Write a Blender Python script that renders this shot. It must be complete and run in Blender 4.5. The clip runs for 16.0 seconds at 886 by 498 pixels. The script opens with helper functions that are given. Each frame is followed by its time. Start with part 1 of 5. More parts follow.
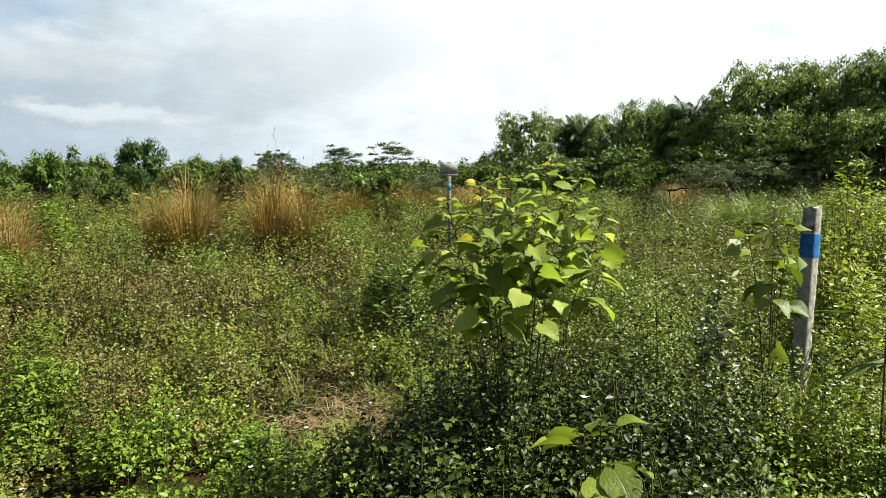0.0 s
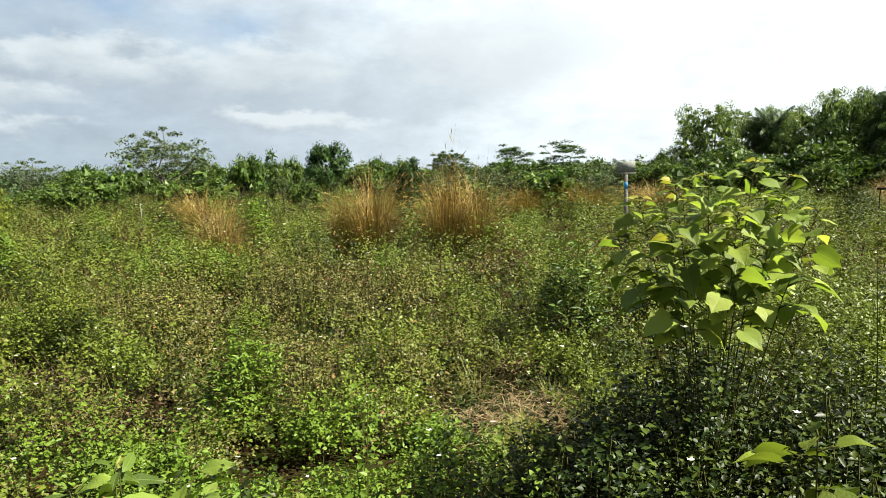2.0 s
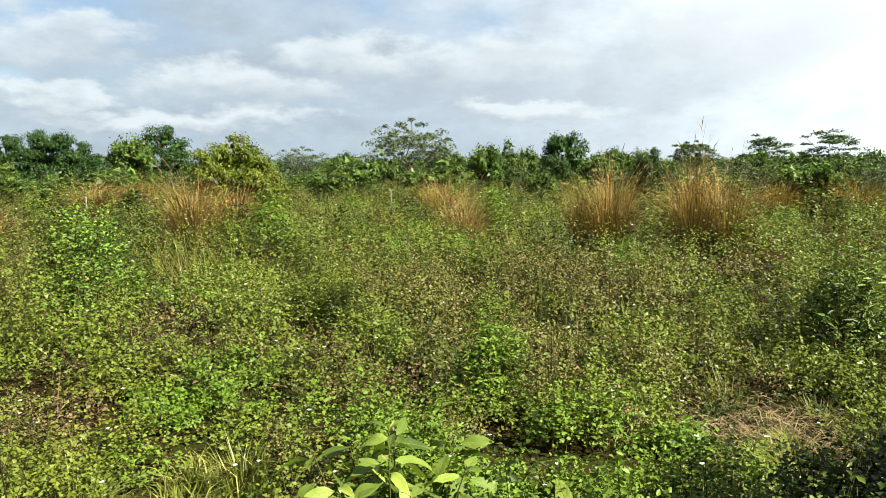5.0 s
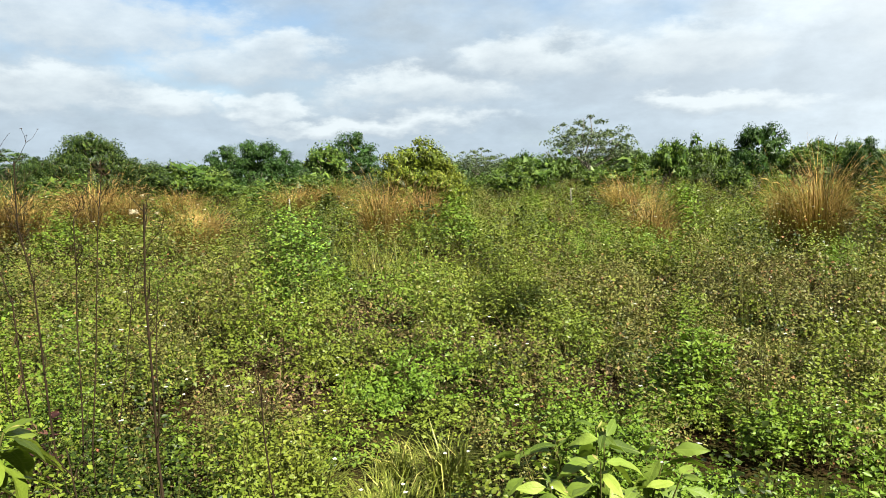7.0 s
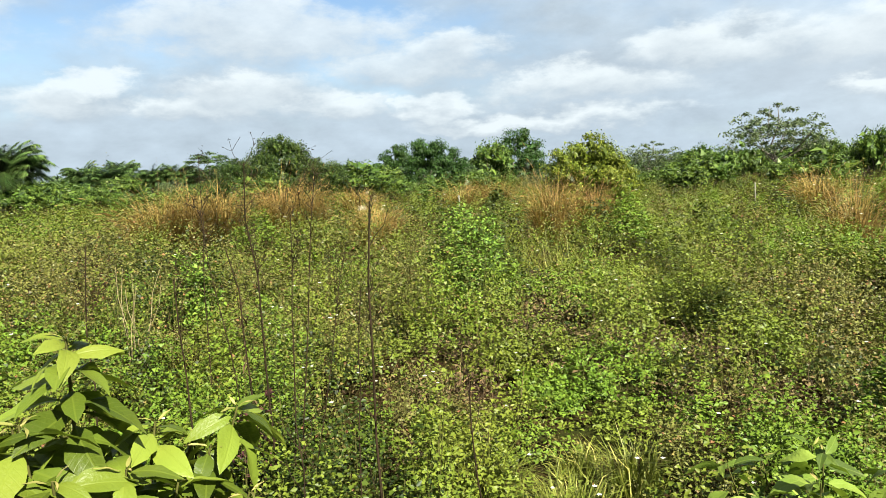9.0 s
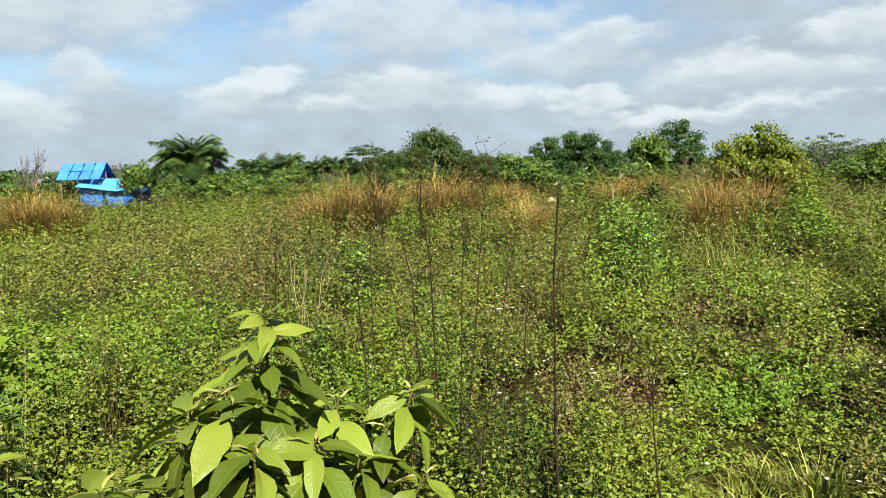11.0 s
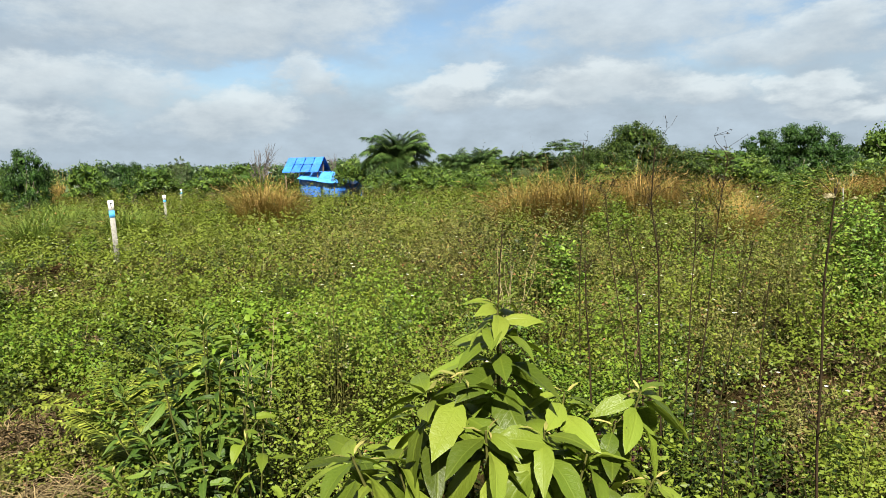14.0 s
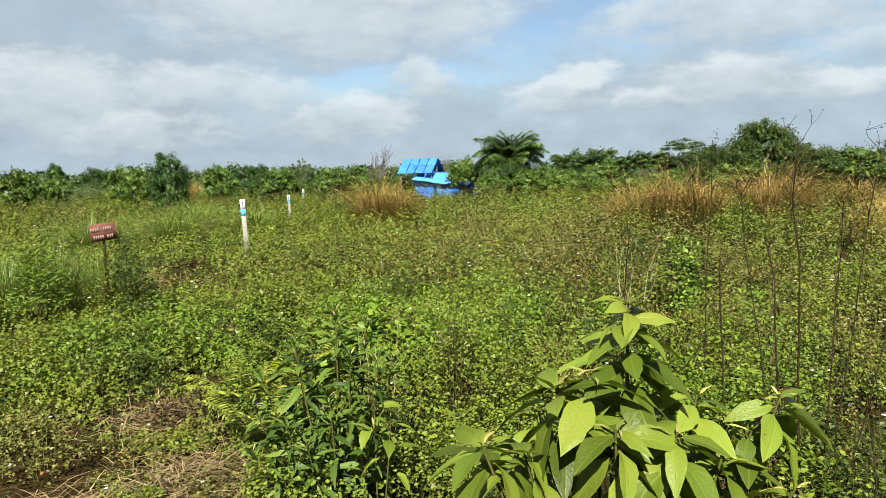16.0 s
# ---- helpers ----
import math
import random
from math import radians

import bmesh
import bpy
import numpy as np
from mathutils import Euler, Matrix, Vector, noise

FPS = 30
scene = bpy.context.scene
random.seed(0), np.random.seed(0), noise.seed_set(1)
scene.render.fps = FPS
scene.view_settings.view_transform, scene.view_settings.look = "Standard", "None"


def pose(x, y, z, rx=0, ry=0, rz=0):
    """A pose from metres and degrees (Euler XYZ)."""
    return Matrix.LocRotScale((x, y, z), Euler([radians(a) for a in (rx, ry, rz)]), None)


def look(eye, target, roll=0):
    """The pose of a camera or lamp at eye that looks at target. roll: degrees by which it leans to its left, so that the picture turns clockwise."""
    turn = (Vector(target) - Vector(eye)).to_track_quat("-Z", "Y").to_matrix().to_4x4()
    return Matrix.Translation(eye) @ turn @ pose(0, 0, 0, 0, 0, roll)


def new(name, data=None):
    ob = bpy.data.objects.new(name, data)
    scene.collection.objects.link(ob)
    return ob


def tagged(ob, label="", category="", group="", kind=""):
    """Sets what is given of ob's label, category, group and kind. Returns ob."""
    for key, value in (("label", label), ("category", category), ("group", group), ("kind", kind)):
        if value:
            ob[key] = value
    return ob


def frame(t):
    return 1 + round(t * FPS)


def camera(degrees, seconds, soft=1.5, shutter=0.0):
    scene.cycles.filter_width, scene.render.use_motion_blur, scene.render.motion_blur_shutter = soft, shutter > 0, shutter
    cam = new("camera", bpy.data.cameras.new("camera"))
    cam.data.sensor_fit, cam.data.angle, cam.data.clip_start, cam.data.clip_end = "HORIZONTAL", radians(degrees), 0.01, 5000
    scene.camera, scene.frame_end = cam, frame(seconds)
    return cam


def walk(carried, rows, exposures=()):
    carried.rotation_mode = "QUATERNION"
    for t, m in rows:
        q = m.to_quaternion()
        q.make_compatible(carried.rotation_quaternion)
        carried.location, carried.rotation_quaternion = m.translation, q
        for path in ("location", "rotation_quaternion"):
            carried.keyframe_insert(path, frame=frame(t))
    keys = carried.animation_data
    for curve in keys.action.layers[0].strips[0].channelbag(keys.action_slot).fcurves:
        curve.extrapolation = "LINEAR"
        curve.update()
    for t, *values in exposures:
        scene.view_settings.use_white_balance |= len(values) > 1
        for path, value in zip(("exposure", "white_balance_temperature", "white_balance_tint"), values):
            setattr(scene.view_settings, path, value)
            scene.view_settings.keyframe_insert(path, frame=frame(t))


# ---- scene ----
cam = camera(65.37, 16.0, soft=0.55)
# seconds, eye x y z, yaw, pitch, roll: a hand-held phone swung round the body
PATH = [
    (0.0, -0.090, 0.451, 1.549, 4.00, -5.99, 0.68),
    (0.5, -0.104, 0.448, 1.550, 7.27, -5.77, 0.38),
    (1.0, -0.120, 0.444, 1.548, 11.12, -5.51, 0.76),
    (1.5, -0.136, 0.441, 1.548, 14.02, -5.81, 0.83),
    (2.0, -0.154, 0.431, 1.548, 18.03, -5.85, 1.06),
    (2.5, -0.165, 0.420, 1.550, 21.31, -6.04, 1.17),
    (3.0, -0.178, 0.410, 1.553, 24.34, -6.28, 0.94),
    (5.5, -0.288, 0.341, 1.554, 40.97, -6.37, 0.31),
    (6.0, -0.313, 0.314, 1.550, 45.20, -6.13, 0.71),
    (6.5, -0.328, 0.289, 1.550, 48.50, -5.89, 0.92),
    (7.0, -0.337, 0.269, 1.551, 51.57, -6.32, 1.40),
    (7.5, -0.350, 0.249, 1.552, 54.95, -6.27, 2.10),
    (8.0, -0.368, 0.228, 1.550, 58.80, -6.24, 1.92),
    (8.5, -0.387, 0.206, 1.554, 62.37, -6.21, 2.64),
    (9.0, -0.400, 0.180, 1.554, 65.18, -6.22, 2.10),
    (9.5, -0.410, 0.161, 1.551, 67.59, -6.40, 1.92),
    (10.0, -0.422, 0.142, 1.553, 70.98, -6.40, 1.91),
    (12.5, -0.451, 0.032, 1.554, 85.24, -6.50, 1.41),
    (13.0, -0.452, 0.011, 1.553, 87.88, -6.41, 1.47),
    (13.5, -0.451, -0.008, 1.552, 91.06, -6.30, 1.45),
    (14.0, -0.450, -0.021, 1.550, 93.30, -6.42, 1.25),
    (14.5, -0.443, -0.035, 1.548, 95.04, -6.39, 1.15),
    (15.0, -0.432, -0.054, 1.545, 97.51, -6.26, 1.26),
    (15.5, -0.416, -0.064, 1.542, 100.36, -6.20, 1.55),
    (16.0, -0.405, -0.072, 1.540, 102.51, -6.13, 1.36),
]
walk(cam, [(t, pose(x, y, z, 90 + pitch, 0, yaw) @ pose(0, 0, 0, 0, 0, -roll)) for t, x, y, z, yaw, pitch, roll in PATH],
     [(0, 2.53), (3, 2.60), (5.5, 2.67), (9, 2.75), (12.5, 2.48), (16, 2.51)])

# ---- world, sun ----
SUN_AZ, SUN_EL = -84.0, 46.0      # degrees, left of +y positive
TAU = 2 * math.pi


def polar(az, d, z=0.0):
    a = radians(az)
    return Vector((-math.sin(a) * d, math.cos(a) * d, z))


sun_way = polar(SUN_AZ, math.cos(radians(SUN_EL)), math.sin(radians(SUN_EL)))
sun = new("sun", bpy.data.lights.new("sun", "SUN"))
sun.data.energy, sun.data.angle, sun.data.color = 5.0, radians(0.8), (1.0, 0.94, 0.84)
sun.matrix_world = look(sun_way * 60, (0, 0, 0))


def link(tree, a, b):
    tree.links.new(a, b)


def node(tree, kind):
    return tree.nodes.new(kind)


def maths(tree, op, a, b=None, clamp=False):
    n = node(tree, "ShaderNodeMath")
    n.operation, n.use_clamp = op, clamp
    for i, v in enumerate((a, b)):
        if v is None:
            continue
        if isinstance(v, (int, float)):
            n.inputs[i].default_value = v
        else:
            link(tree, v, n.inputs[i])
    return n.outputs[0]


def vmath(tree, op, a, b=None):
    n = node(tree, "ShaderNodeVectorMath")
    n.operation = op
    for i, v in enumerate((a, b)):
        if v is None:
            continue
        if isinstance(v, (tuple, Vector)):
            n.inputs[i].default_value = v
        else:
            link(tree, v, n.inputs[i])
    return n


def mixcol(tree, fac, a, b, blend="MIX"):
    n = node(tree, "ShaderNodeMix")
    n.data_type, n.blend_type = "RGBA", blend
    for i, v in ((0, fac), (6, a), (7, b)):
        if isinstance(v, (int, float)):
            n.inputs[i].default_value = v
        elif isinstance(v, tuple):
            n.inputs[i].default_value = (*v[:3], 1)
        else:
            link(tree, v, n.inputs[i])
    return n.outputs[2]


def smooth(tree, v, lo, hi):
    n = node(tree, "ShaderNodeMapRange")
    n.interpolation_type = "SMOOTHSTEP"
    n.inputs[1].default_value, n.inputs[2].default_value = lo, hi
    link(tree, v, n.inputs[0])
    return n.outputs[0]


def fbm(tree, vec, scale, detail=5, rough=0.55, dist=0.0):
    n = node(tree, "ShaderNodeTexNoise")
    n.inputs["Scale"].default_value, n.inputs["Detail"].default_value = scale, detail
    n.inputs["Roughness"].default_value, n.inputs["Distortion"].default_value = rough, dist
    link(tree, vec, n.inputs["Vector"])
    return n.outputs[0]


# heaped clouds: bearing, height, half width and half height, in degrees
HEAPS = [(14, 10.0, 7.5, 2.3), (30, 8.2, 2.8, 1.4), (67, 9.2, 6.1, 1.6), (65, 5.3, 2.8, 1.0), (52, 6.7, 3.8, 1.0), (33, 8.7, 5.6, 1.9), (43, 8.8, 5.2, 1.4),
         (58, 4.0, 9.4, 0.8), (29, 4.6, 4.7, 0.8), (79, 11.7, 9.4, 2.1), (65, 9.8, 5.2, 1.3), (81, 7.3, 4.7, 1.2), (53, 6.6, 6.1, 1.3), (66, 5.4, 4.2, 0.8)]
HEAPS += [(92, 7.3, 2.8, 0.9), (110, 12.2, 10.5, 2.8), (120, 7.0, 6.1, 1.8), (111, 5.1, 4.2, 1.5), (104, 7.3, 2.6, 1.6), (93, 6.3, 3.3, 1.4), (80, 6.7, 5.2, 1.7),
          (125, 3.9, 4.7, 1.4), (85, 5.6, 3.8, 1.0), (132, 6.2, 6.6, 2.3), (74, 6.0, 2.8, 1.1), (150, 9.0, 8.0, 2.5), (170, 12.0, 10.0, 3.0), (-165, 9.0, 8.0, 2.5)]
VEILS = [(20, 7.0, 5.8, 2.2), (33, 6.8, 6.5, 2.2), (34, 6.3, 7.0, 1.4), (125, 8.5, 4.2, 1.4), (135, 10.2, 6.6, 3.3), (103, 5.2, 2.8, 1.3), (111, 9.6, 10.8, 1.0), (60, 7.5, 9.0, 1.2)]


def make_world():
    world = bpy.data.worlds.new("sky")
    scene.world = world
    world.use_nodes = True
    t = world.node_tree
    t.nodes.clear()
    sky = node(t, "ShaderNodeTexSky")
    sky.sky_type, sky.sun_disc = "NISHITA", False
    sky.sun_elevation, sky.sun_rotation = radians(SUN_EL), radians(-SUN_AZ)
    sky.air_density, sky.dust_density, sky.ozone_density = 1.0, 0.6, 1.5
    way = node(t, "ShaderNodeTexCoord").outputs["Generated"]
    sep = node(t, "ShaderNodeSeparateXYZ")
    link(t, way, sep.inputs[0])
    up = maths(t, "MAXIMUM", sep.outputs[2], 0.0)
    stretched = vmath(t, "MULTIPLY", way, (1.0, 1.0, 2.2)).outputs[0]
    rag1, rag2 = fbm(t, stretched, 7.0, 6, 0.6), fbm(t, vmath(t, "ADD", stretched, (5.2, 1.3, 8.8)).outputs[0], 7.0, 6, 0.6)
    fine = fbm(t, stretched, 15.0, 7, 0.62)
    broad = fbm(t, vmath(t, "ADD", stretched, (2.2, 9.1, 4.4)).outputs[0], 2.3, 6, 0.55)
    bearing = maths(t, "MULTIPLY", maths(t, "ARCTAN2", maths(t, "MULTIPLY", sep.outputs[0], -1.0), sep.outputs[1]), 180 / math.pi)
    height = maths(t, "MULTIPLY", maths(t, "ARCSINE", sep.outputs[2]), 180 / math.pi)
    bearing = maths(t, "ADD", bearing, maths(t, "MULTIPLY", maths(t, "SUBTRACT", rag1, 0.5), 16.0))
    height = maths(t, "ADD", height, maths(t, "MULTIPLY", maths(t, "SUBTRACT", rag2, 0.5), 5.5))

    def heap(spots, lift):
        com = node(t, "ShaderNodeCombineXYZ")
        link(t, bearing, com.inputs[0])
        link(t, maths(t, "ADD", height, lift), com.inputs[1])
        least = 9.0
        for a, e, w, h in spots:
            n = node(t, "ShaderNodeVectorMath")
            n.operation = "MULTIPLY_ADD"
            link(t, com.outputs[0], n.inputs[0])
            n.inputs[1].default_value, n.inputs[2].default_value = (0.76 / w, 0.80 / h, 0), (-0.76 * a / w, -0.80 * e / h, 0)
            least = maths(t, "MINIMUM", vmath(t, "DOT_PRODUCT", n.outputs[0], n.outputs[0]).outputs[1], least)
        return maths(t, "SUBTRACT", 1.0, least)

    here, over = heap(HEAPS, 0.0), heap(HEAPS, 0.9)
    glow = vmath(t, "DOT_PRODUCT", way, tuple(sun_way)).outputs[1]
    near_sun = smooth(t, glow, -0.42, 0.25)
    low = maths(t, "SUBTRACT", 1.0, smooth(t, up, 0.0, 0.16))
    puff = smooth(t, maths(t, "ADD", here, maths(t, "MULTIPLY", maths(t, "SUBTRACT", fine, 0.5), 2.0)), -0.45, 0.85)
    top_light = maths(t, "ADD", 0.62, maths(t, "MULTIPLY", maths(t, "SUBTRACT", here, over), 0.42), clamp=True)
    top_light = maths(t, "ADD", top_light, maths(t, "MULTIPLY", maths(t, "SUBTRACT", fine, 0.5), 0.8), clamp=True)
    blue = vmath(t, "SCALE", sky.outputs[0])
    blue.inputs[3].default_value = 0.15
    pale = mixcol(t, near_sun, (0.56, 0.63, 0.71), (1.22, 1.23, 1.24))
    grain = maths(t, "ADD", 0.55, maths(t, "MULTIPLY", maths(t, "ADD", rag1, fine), 0.46))
    pale = mixcol(t, 1.0, pale, grain, "MULTIPLY")
    thin = smooth(t, maths(t, "ADD", broad, maths(t, "ADD", maths(t, "MULTIPLY", near_sun, 0.34), maths(t, "SUBTRACT", maths(t, "MULTIPLY", low, 0.16), maths(t, "MULTIPLY", smooth(t, up, 0.25, 0.7), 0.30)))), 0.34, 0.64)
    colour = mixcol(t, thin, blue.outputs[0], pale)
    veil = smooth(t, heap(VEILS, 0.0), -0.6, 0.7)
    colour = mixcol(t, maths(t, "MULTIPLY", veil, maths(t, "SUBTRACT", 0.44, maths(t, "MULTIPLY", near_sun, 0.20))), colour, (0.52, 0.57, 0.64))
    white = mixcol(t, top_light, (0.40, 0.46, 0.54), (0.94, 0.96, 0.97))
    white = mixcol(t, maths(t, "MULTIPLY", near_sun, 0.7), white, (1.05, 1.05, 1.05))
    colour = mixcol(t, maths(t, "MULTIPLY", puff, 0.85), colour, white)
    colour = mixcol(t, 1.0, colour, (0.93, 1.0, 1.02), "MULTIPLY")
    back = node(t, "ShaderNodeBackground")
    back.inputs[1].default_value = 0.158
    link(t, colour, back.inputs[0])
    out = node(t, "ShaderNodeOutputWorld")
    link(t, back.outputs[0], out.inputs[0])


make_world()


# ---- materials ----
def material(name):
    m = bpy.data.materials.new(name)
    m.use_nodes = True
    t = m.node_tree
    return m, t, t.nodes["Principled BSDF"]


def ramp(tree, fac, stops):
    n = node(tree, "ShaderNodeValToRGB")
    e = n.color_ramp.elements
    while len(e) < len(stops):
        e.new(0.5)
    for el, (p, c) in zip(e, stops):
        el.position, el.color = p, (*c, 1)
    link(tree, fac, n.inputs[0])
    return n.outputs[0]


def foliage(name, dark, mid, light, glow=0.4, rough=0.45, per="island", patch=0.7, veins=False, dry=None, even=0.0):
    """Leaves that differ one from another and in patches, and let light through. even: how far the single leaves come near the middle colour."""
    m, t, b = material(name)
    dark, mid, light = (tuple(v * k for v in c) for c, k in ((dark, 0.35), (mid, 0.59), (light, 0.74)))
    dark, light = (tuple(v + (w - v) * even for v, w in zip(c, mid)) for c in (dark, light))
    geo = node(t, "ShaderNodeNewGeometry")
    rnd = geo.outputs["Random Per Island"] if per == "island" else node(t, "ShaderNodeObjectInfo").outputs["Random"]
    col = ramp(t, rnd, [(0.0, dark), (0.45, mid), (0.92, light)] + ([(0.985, dry)] if dry else []))
    big = fbm(t, geo.outputs["Position"], patch, 3)
    hsv = node(t, "ShaderNodeHueSaturation")
    link(t, maths(t, "ADD", 0.55, maths(t, "MULTIPLY", big, 0.9)), hsv.inputs["Value"])
    link(t, maths(t, "ADD", 0.475, maths(t, "MULTIPLY", fbm(t, geo.outputs["Position"], patch * 2.3, 2), 0.05)), hsv.inputs["Hue"])
    link(t, col, hsv.inputs["Color"])
    col = hsv.outputs[0]
    if veins:
        pos = node(t, "ShaderNodeTexCoord").outputs["Object"]
        sep = node(t, "ShaderNodeSeparateXYZ")
        link(t, pos, sep.inputs[0])
        ax = maths(t, "ABSOLUTE", sep.outputs[0])
        rib = maths(t, "SUBTRACT", 1.0, smooth(t, ax, 0.006, 0.022))
        side = maths(t, "SINE", maths(t, "MULTIPLY", maths(t, "SUBTRACT", sep.outputs[1], maths(t, "MULTIPLY", ax, 0.8)), 62.0))
        vein = smooth(t, side, 0.86, 1.0)
        both = maths(t, "MAXIMUM", rib, maths(t, "MULTIPLY", vein, 0.45))
        col = mixcol(t, maths(t, "MULTIPLY", both, 0.25), col, light)
        blot = smooth(t, fbm(t, pos, 9.0, 5, 0.7), 0.62, 0.74)
        col = mixcol(t, maths(t, "MULTIPLY", blot, 0.5), col, (0.16, 0.12, 0.04))
        bump = node(t, "ShaderNodeBump")
        bump.inputs["Strength"].default_value, bump.inputs["Distance"].default_value = 0.22, 0.02
        link(t, maths(t, "SUBTRACT", fbm(t, pos, 14.0, 3), both), bump.inputs["Height"])
        link(t, bump.outputs[0], b.inputs["Normal"])
    b.inputs["Roughness"].default_value = rough
    b.inputs["Specular IOR Level"].default_value = 0.13 if veins else 0.10
    link(t, col, b.inputs["Base Color"])
    thin = node(t, "ShaderNodeBsdfTranslucent")
    warm = mixcol(t, 0.5, col, (0.9, 1.0, 0.25), "MULTIPLY")
    bright = vmath(t, "SCALE", warm)
    bright.inputs[3].default_value = 1.35
    link(t, bright.outputs[0], thin.inputs[0])
    mix = node(t, "ShaderNodeMixShader")
    mix.inputs[0].default_value = glow * 0.72
    link(t, b.outputs[0], mix.inputs[1])
    link(t, thin.outputs[0], mix.inputs[2])
    link(t, mix.outputs[0], t.nodes["Material Output"].inputs[0])
    return m


def solid(name, a, b_, scale=20.0, rough=0.8, bump=0.3, spots=None, depth=0.01):
    a, b_ = (tuple(v * 0.74 for v in c) for c in (a, b_))
    m, t, b = material(name)
    pos = node(t, "ShaderNodeTexCoord").outputs["Object"]
    n1, n2 = fbm(t, pos, scale, 6, 0.65), fbm(t, pos, scale * 0.17, 4)
    col = mixcol(t, smooth(t, maths(t, "ADD", maths(t, "MULTIPLY", n1, 0.6), maths(t, "MULTIPLY", n2, 0.4)), 0.36, 0.62), a, b_)
    if spots:
        col = mixcol(t, smooth(t, fbm(t, pos, scale * 0.6, 6, 0.75), 0.58, 0.66), col, spots)
    link(t, col, b.inputs["Base Color"])
    b.inputs["Roughness"].default_value = rough
    b.inputs["Specular IOR Level"].default_value = 0.06
    bm = node(t, "ShaderNodeBump")
    bm.inputs["Strength"].default_value, bm.inputs["Distance"].default_value = bump, depth
    link(t, n1, bm.inputs["Height"])
    link(t, bm.outputs[0], b.inputs["Normal"])
    return m


M_WEED = foliage("weed_leaf", (0.054, 0.076, 0.0065), (0.091, 0.121, 0.0125), (0.135, 0.165, 0.0220), 0.28, even=0.62)
M_LUSH = foliage("lush_leaf", (0.050, 0.090, 0.0070), (0.082, 0.140, 0.0120), (0.124, 0.178, 0.0200), 0.30, even=0.55)
# M_DARK: a dark leaf green, deepened further to hold shade among dense weeds
M_DARK = foliage("dark_shaded_weed_leaf", (0.008, 0.017, 0.0020), (0.019, 0.034, 0.0034), (0.050, 0.070, 0.0075), 0.15, even=0.2)
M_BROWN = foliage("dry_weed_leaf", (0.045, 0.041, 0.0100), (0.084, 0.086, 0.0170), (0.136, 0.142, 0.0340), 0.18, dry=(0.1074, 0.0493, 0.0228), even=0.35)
M_GRASS = foliage("grass_blade", (0.060, 0.078, 0.0100), (0.118, 0.136, 0.0190), (0.178, 0.192, 0.0330), 0.42, dry=(0.2286, 0.2045, 0.0642), even=0.35)
M_FERN = foliage("fern_leaflet", (0.09, 0.12, 0.015), (0.15, 0.18, 0.022), (0.22, 0.25, 0.04), 0.4)
M_NEEDLE = foliage("drooping_leaf", (0.030, 0.062, 0.008), (0.055, 0.100, 0.012), (0.10, 0.15, 0.024), 0.25)
M_SILVER = foliage("silvery_leaf", (0.06, 0.10, 0.03), (0.15, 0.19, 0.09), (0.40, 0.43, 0.32), 0.35)
M_LIME = foliage("lime_leaf", (0.10, 0.15, 0.016), (0.165, 0.215, 0.026), (0.24, 0.28, 0.045), 0.5, even=0.4)
M_PURPLE = foliage("purple_leaf", (0.025, 0.010, 0.010), (0.05, 0.020, 0.018), (0.09, 0.045, 0.03), 0.25)
M_STRAWSTEM = solid("straw_stem", (0.15, 0.12, 0.06), (0.24, 0.20, 0.11), 40, 0.8)
M_BRIGHT = foliage("bright_weed_leaf", (0.050, 0.105, 0.012), (0.085, 0.155, 0.018), (0.13, 0.20, 0.028), 0.36)
M_TALL = foliage("tall_grass_blade", (0.055, 0.098, 0.018), (0.098, 0.155, 0.027), (0.165, 0.215, 0.045), 0.38)
M_STRAW = foliage("straw", (0.075, 0.050, 0.022), (0.135, 0.098, 0.046), (0.23, 0.175, 0.088), 0.15, 0.7)
M_STRAW_DARK = foliage("dead_leaf", (0.034, 0.022, 0.010), (0.060, 0.040, 0.018), (0.10, 0.070, 0.034), 0.15, 0.8)
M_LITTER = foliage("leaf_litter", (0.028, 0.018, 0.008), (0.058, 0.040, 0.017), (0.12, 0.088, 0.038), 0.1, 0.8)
M_OCHRE = foliage("ochre_grass", (0.080, 0.050, 0.014), (0.200, 0.125, 0.032), (0.34, 0.235, 0.070), 0.3, 0.6)
M_GOLD = foliage("golden_grass", (0.095, 0.060, 0.015), (0.225, 0.143, 0.037), (0.34, 0.235, 0.070), 0.3, 0.6)
M_PLUME = foliage("grass_plume", (0.17, 0.10, 0.034), (0.25, 0.16, 0.058), (0.33, 0.24, 0.105), 0.4, 0.7)
M_STEM = solid("weed_stem", (0.030, 0.030, 0.008), (0.060, 0.062, 0.014), 40, 0.8)
M_DEAD = solid("dead_stem", (0.010, 0.007, 0.003), (0.024, 0.016, 0.008), 60, 0.85)
M_PETAL = foliage("white_petal", (0.5320, 0.5168, 0.4560), (0.6080, 0.6080, 0.5624), (0.6460, 0.6384, 0.5320), 0.3, 0.6)
M_FLUFF = foliage("seed_fluff", (0.30, 0.25, 0.13), (0.36, 0.31, 0.18), (0.42, 0.37, 0.25), 0.2, 0.9)
M_HEART = foliage("heart_leaf", (0.115, 0.175, 0.021), (0.162, 0.226, 0.030), (0.230, 0.275, 0.046), 0.60, 0.5, "object", 1.5, True, even=0.25)
M_LANCE = foliage("broad_leaf", (0.064, 0.096, 0.009), (0.090, 0.128, 0.0125), (0.122, 0.156, 0.019), 0.40, 0.42, "object", 1.5, True, even=0.1)
M_YOUNG = foliage("young_leaf", (0.12, 0.16, 0.015), (0.17, 0.20, 0.02), (0.24, 0.22, 0.035), 0.5, 0.4, "object", 1.5, True)
